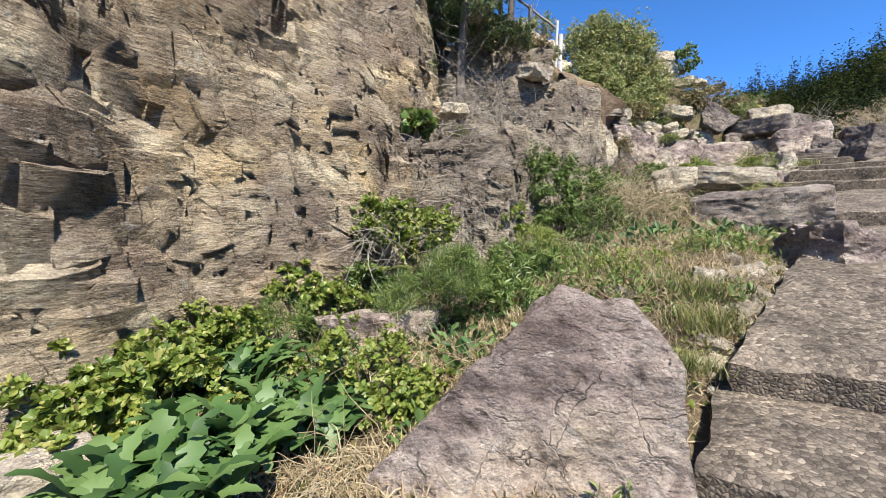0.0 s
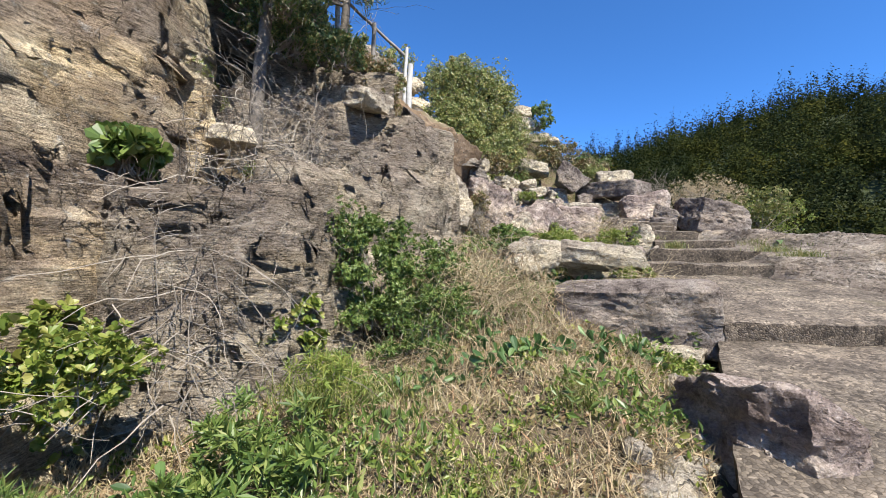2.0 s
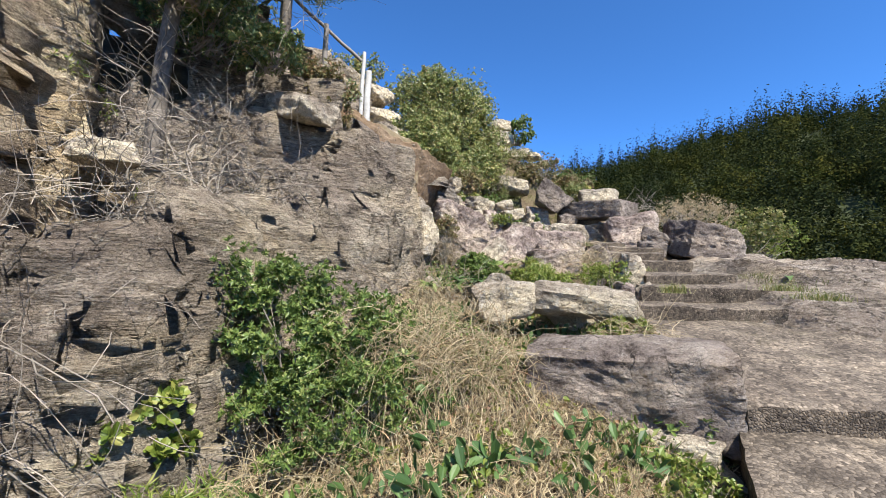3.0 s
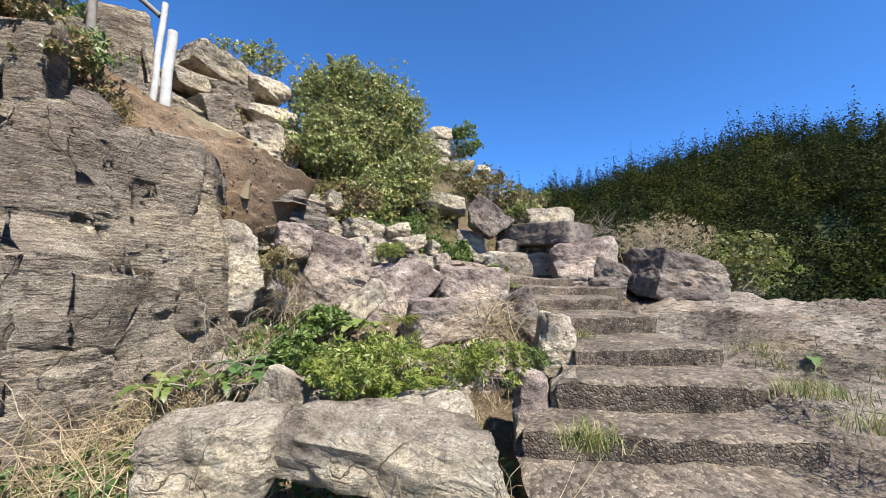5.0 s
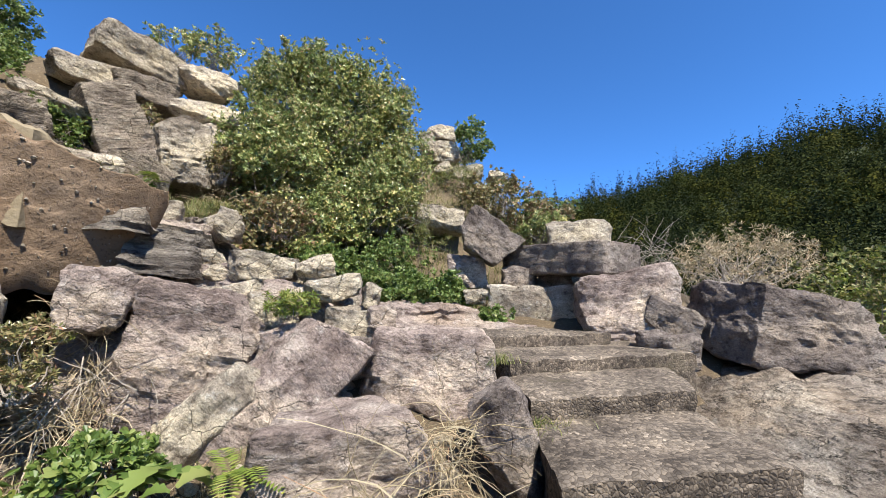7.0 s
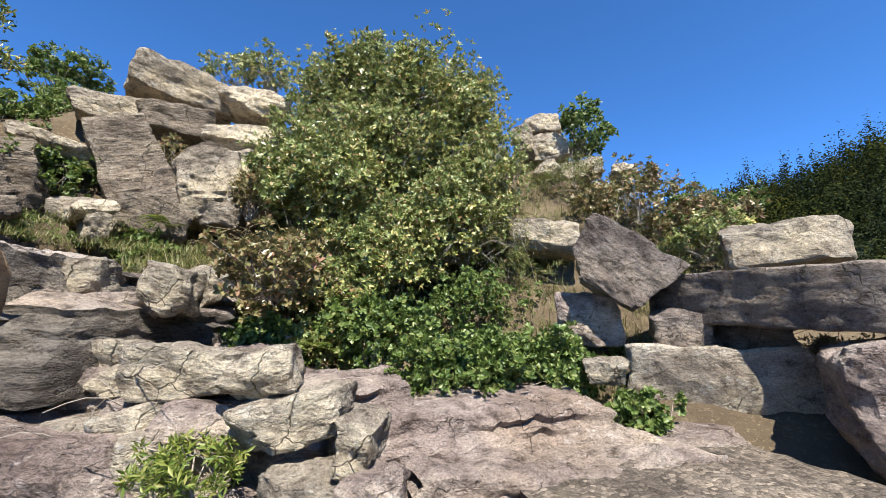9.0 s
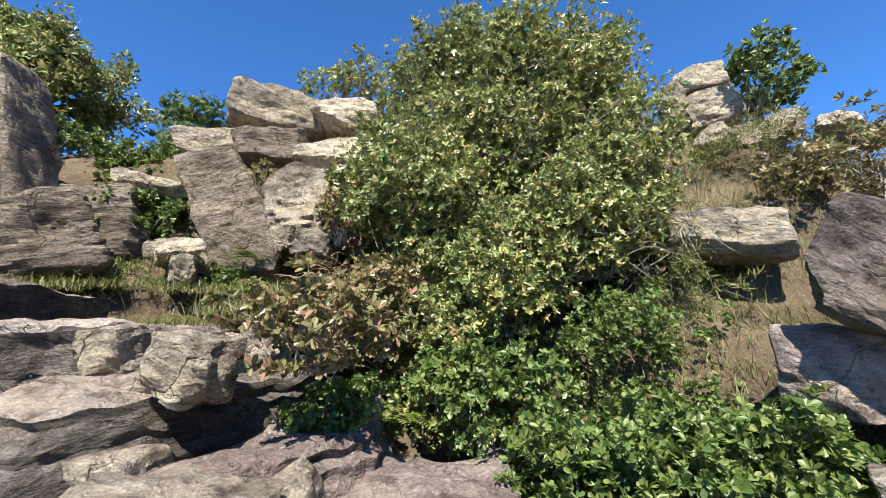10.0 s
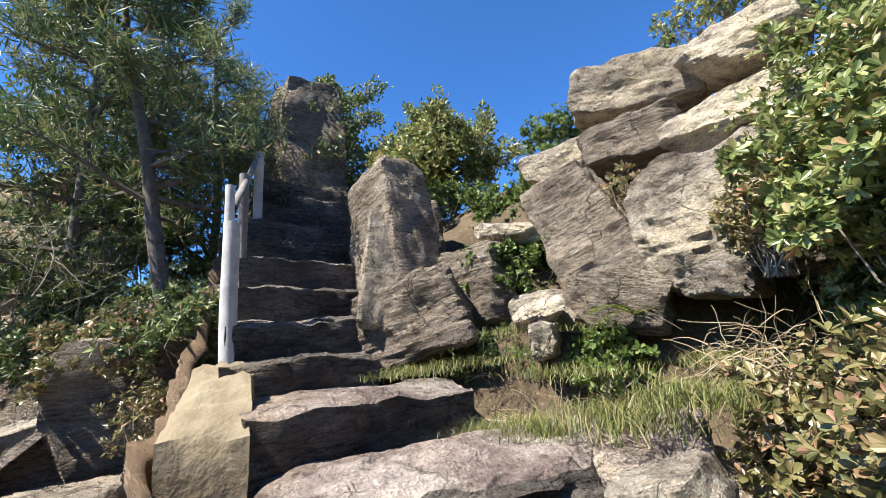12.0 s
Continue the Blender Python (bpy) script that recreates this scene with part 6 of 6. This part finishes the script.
# ---- trees on the hill ----
def pine(name, at, height, label, seed, spread=2.0, limbs=26, first=0.25, lean=(0, 0), dense=150, mat=None, leaf=(0.17, 0.02), girth=0.11):
    rnd = random.Random(seed)
    ob = thing(name, at, label, "tree")
    verts, faces = [], []
    trunk = []
    for i in range(12):
        f = i / 11
        trunk.append(Vector((lean[0] * f + 0.12 * noise.noise(Vector((f * 3, seed, 0))), lean[1] * f + 0.12 * noise.noise(Vector((f * 3, seed, 5))), -0.3 + (height + 0.3) * f)))
    tube(verts, faces, trunk, girth, 0.02, 10)
    link("trunk", mesh_from("trunk", verts, faces), BARK, ob, smooth=0)
    bv, bf2, nv2, nf = [], [], [], []
    for i in range(limbs):
        f = first + (1 - first) * (i + rnd.random()) / limbs
        k = f * 11
        a, b = trunk[min(10, int(k))], trunk[min(11, int(k) + 1)]
        p = a.lerp(b, k - int(k))
        ang = rnd.uniform(0, 2 * math.pi)
        L = spread * (1.15 - f * 0.75) * rnd.uniform(0.6, 1.2)
        d = Vector((math.cos(ang), math.sin(ang), rnd.uniform(-0.05, 0.5))).normalized()
        pts = wander(rnd, p, d, L, 7, 0.22)
        tube(bv, bf2, pts, 0.02 + 0.012 * L, 0.005, 5)
        for q in pts[2:]:
            for _ in range(3):
                tip = wander(rnd, q, (d + rand_dir(rnd, 0.3) * 1.1).normalized(), L * 0.28, 3, 0.3)
                tube(bv, bf2, tip, 0.007, 0.003, 3)
                for _ in range(dense // 6):
                    c = tip[rnd.randrange(1, 4)] + rand_dir(rnd) * 0.10
                    leaf_at(nv2, nf, c, rand_dir(rnd, 0.5), rand_dir(rnd), leaf[0] * rnd.uniform(0.6, 1.3), leaf[1])
    tagged(link("branchwork", mesh_from("branchwork", bv, bf2), BARK, ob), kind="stuff")
    tagged(link("foliage", mesh_from("foliage", nv2, nf), mat or NEEDLE, ob), kind="stuff")
    return ob


pine("pine_tree", (0.4, 9.05, 4.0), 7.0, "pine with a grey trunk and open dark green crown", 301, 2.2, 30, 0.35, (0.4, 0.3))
pine("pine_tree", (1.7, 10.75, 5.2), 5.2, "pine with long limbs over the hewn stairs", 302, 1.9, 28, 0.35, (0.1, -0.9))
pine("pine_tree", (-0.8, 10.4, ground(-0.8, 10.4)), 11.6 - ground(-0.8, 10.4), "pine with an open dark green crown", 303, 2.2, 26, 0.3)
pine("pine_tree", (-1.4, 8.6, ground(-1.4, 8.6)), 11.6 - ground(-1.4, 8.6), "pine with bare lower limbs", 304, 2.0, 26, 0.35)
pine("evergreen_tree", (-0.4, 14.6, ground(-0.4, 14.6)), 9.7 - ground(-0.4, 14.6), "small rounded evergreen tree on the skyline", 305, 1.7, 40, 0.45, (0, 0), 170, GLOSSY, (0.10, 0.045), 0.08)
pine("evergreen_tree", (-1.6, 12.6, ground(-1.6, 12.6)), 11.0 - ground(-1.6, 12.6), "dark evergreen tree above the hewn stairs", 306, 1.8, 26, 0.2, (0, 0), 120, NEEDLE, (0.11, 0.05), 0.09)


# ---- fence and handrail ----
def post(name, at, height, label, radius=0.055, mat=None, lean=0.0):
    verts, faces = [], []
    pts = [Vector((lean * f * height + 0.006 * math.sin(9 * f), 0.005 * math.cos(7 * f), -0.25 + (height + 0.25) * f)) for f in (0, 0.15, 0.3, 0.45, 0.6, 0.75, 0.9, 0.985, 1.0)]
    tube(verts, faces, pts, radius, radius * 0.93, 14)
    k = len(verts) - 14
    faces.append(tuple(range(k, k + 14)))
    ob = link(name, mesh_from(name, verts, faces), mat or WHITEWOOD, smooth=50)
    ob.location = at
    return tagged(ob, label, "post")


post("rail_post", (3.22, 11.48, 5.6), 0.95, "thick white weathered post at the stairs' edge", 0.065, lean=0.03)
post("rail_post", (3.1, 11.44, 5.75), 1.15, "thin white weathered post at the stairs' edge", 0.04, lean=0.04)
post("rail_post", (1.62, 11.45, 6.9), 1.0, "white weathered post higher on the stairs", 0.055)
post("rail_post", (2.4, 11.42, 6.3), 1.0, "grey weathered post beside the stairs", 0.05, GREYWOOD)
for a, b, label in (((3.1, 11.46, 6.72), (1.55, 11.42, 7.85), "grey weathered wooden handrail up the stairs"),):
    verts, faces = [], []
    tube(verts, faces, [Vector(a).lerp(Vector(b), i / 8) + Vector((0, 0, 0.01 * math.sin(i * 2.1))) for i in range(9)], 0.035 if "hand" in label else 0.015, 0.03 if "hand" in label else 0.015, 10)
    tagged(link("handrail" if "hand" in label else "fence_rail", mesh_from("rail", verts, faces), GREYWOOD, smooth=0), label, "rail")

# ---- ground cover ----
EDGE = [(-10, -0.9), (3.2, -0.35), (8.1, 0.6), (10.3, -0.1), (12, -0.05), (40, 0.0)]

rnd = random.Random(99)
verts, faces, dv, df = [], [], [], []
for _ in range(5200):
    x, y = rnd.uniform(-3.5, 9), rnd.uniform(1.0, 17)
    s, r, d = 0.62 * x + 0.78 * y, 0.78 * x - 0.62 * y, inside_hill(x, y)
    if r > lerp_table(EDGE, s) and s < 11 or d > 3.5 or (d < 0.2 and s > 11.5 and x > 7.0) or s > 12.3:
        continue
    foot = Vector((x, y, ground_rough(x, y)))
    if noise.noise(foot * 0.9) > (0.34 if s < 9.5 else -0.05) and rnd.random() < (0.22 if s < 9.5 else 0.6):
        blades(verts, faces, rnd, foot, 22, 0.13, 0.07, 0.0025, 1.4)
    else:
        blades(dv, df, rnd, foot, 30, 0.17, 0.10, 0.0028, 2.6)
for _ in range(4200):
    x, y = rnd.uniform(4.0, 14.0), rnd.uniform(13.2, 21.0)
    if 0.78 * x - 0.62 * y > -0.5 or inside_hill(x, y) < -1.2 or (x < 7.2 and y < 15.4):
        continue
    foot = Vector((x, y, ground_rough(x, y)))
    blades(verts, faces, rnd, foot, 20, 0.24, 0.10, 0.0035, 1.2)
tagged(link("ground_grass", mesh_from("ground_grass", verts, faces), GRASS), "short yellow green grass and weeds on the slope", "grass", kind="stuff")
tagged(link("ground_straw", mesh_from("ground_straw", dv, df), STRAW), "dry straw coloured grass lying on the slope", "dry grass", kind="stuff")


def undergrowth(name, mat, label, seed, count, leaf, tall, threshold, shift):
    """Low leaves over the bank beside the path, in drifts."""
    rnd = random.Random(seed)
    verts, faces, made = [], [], 0
    while made < count:
        x, y = rnd.uniform(-3.2, 6.5), rnd.uniform(1.2, 12)
        s, r, d = 0.62 * x + 0.78 * y, 0.78 * x - 0.62 * y, inside_hill(x, y)
        if d > 0.4 or r > lerp_table(EDGE, s) or s > 11.5 or noise.noise(Vector((x * 0.9, y * 0.9, shift))) < threshold:
            continue
        made += 1
        foot = Vector((x, y, ground_rough(x, y)))
        h = tall * rnd.uniform(0.4, 1.2)
        for _ in range(7):
            p = foot + Vector((rnd.gauss(0, 0.05), rnd.gauss(0, 0.05), h * rnd.random()))
            k = rnd.uniform(0.6, 1.3)
            leaf_at(verts, faces, p, rand_dir(rnd, 0.5), rand_dir(rnd, 0.8), leaf[0] * k, leaf[1] * k)
    return tagged(link(name, mesh_from(name, verts, faces), mat), label, "undergrowth", kind="stuff")


undergrowth("undergrowth", FRESH, "bright green low weeds beside the path", 401, 1300, (0.09, 0.03), 0.20, 0.2, 1.0)
undergrowth("undergrowth", LIME, "yellow green low weeds beside the path", 402, 800, (0.055, 0.035), 0.14, -0.1, 7.0)
undergrowth("undergrowth", BROAD, "dark green broad weeds beside the path", 403, 350, (0.13, 0.06), 0.18, 0.15, 4.0)
undergrowth("leaf_litter", STRAW, "dry brown leaves and stalks on the ground", 404, 12000, (0.13, 0.008), 0.06, -0.4, 2.0)
undergrowth("leaf_litter", RUSSET, "fallen reddish brown leaves on the ground", 405, 2500, (0.05, 0.03), 0.05, -0.1, 5.0)
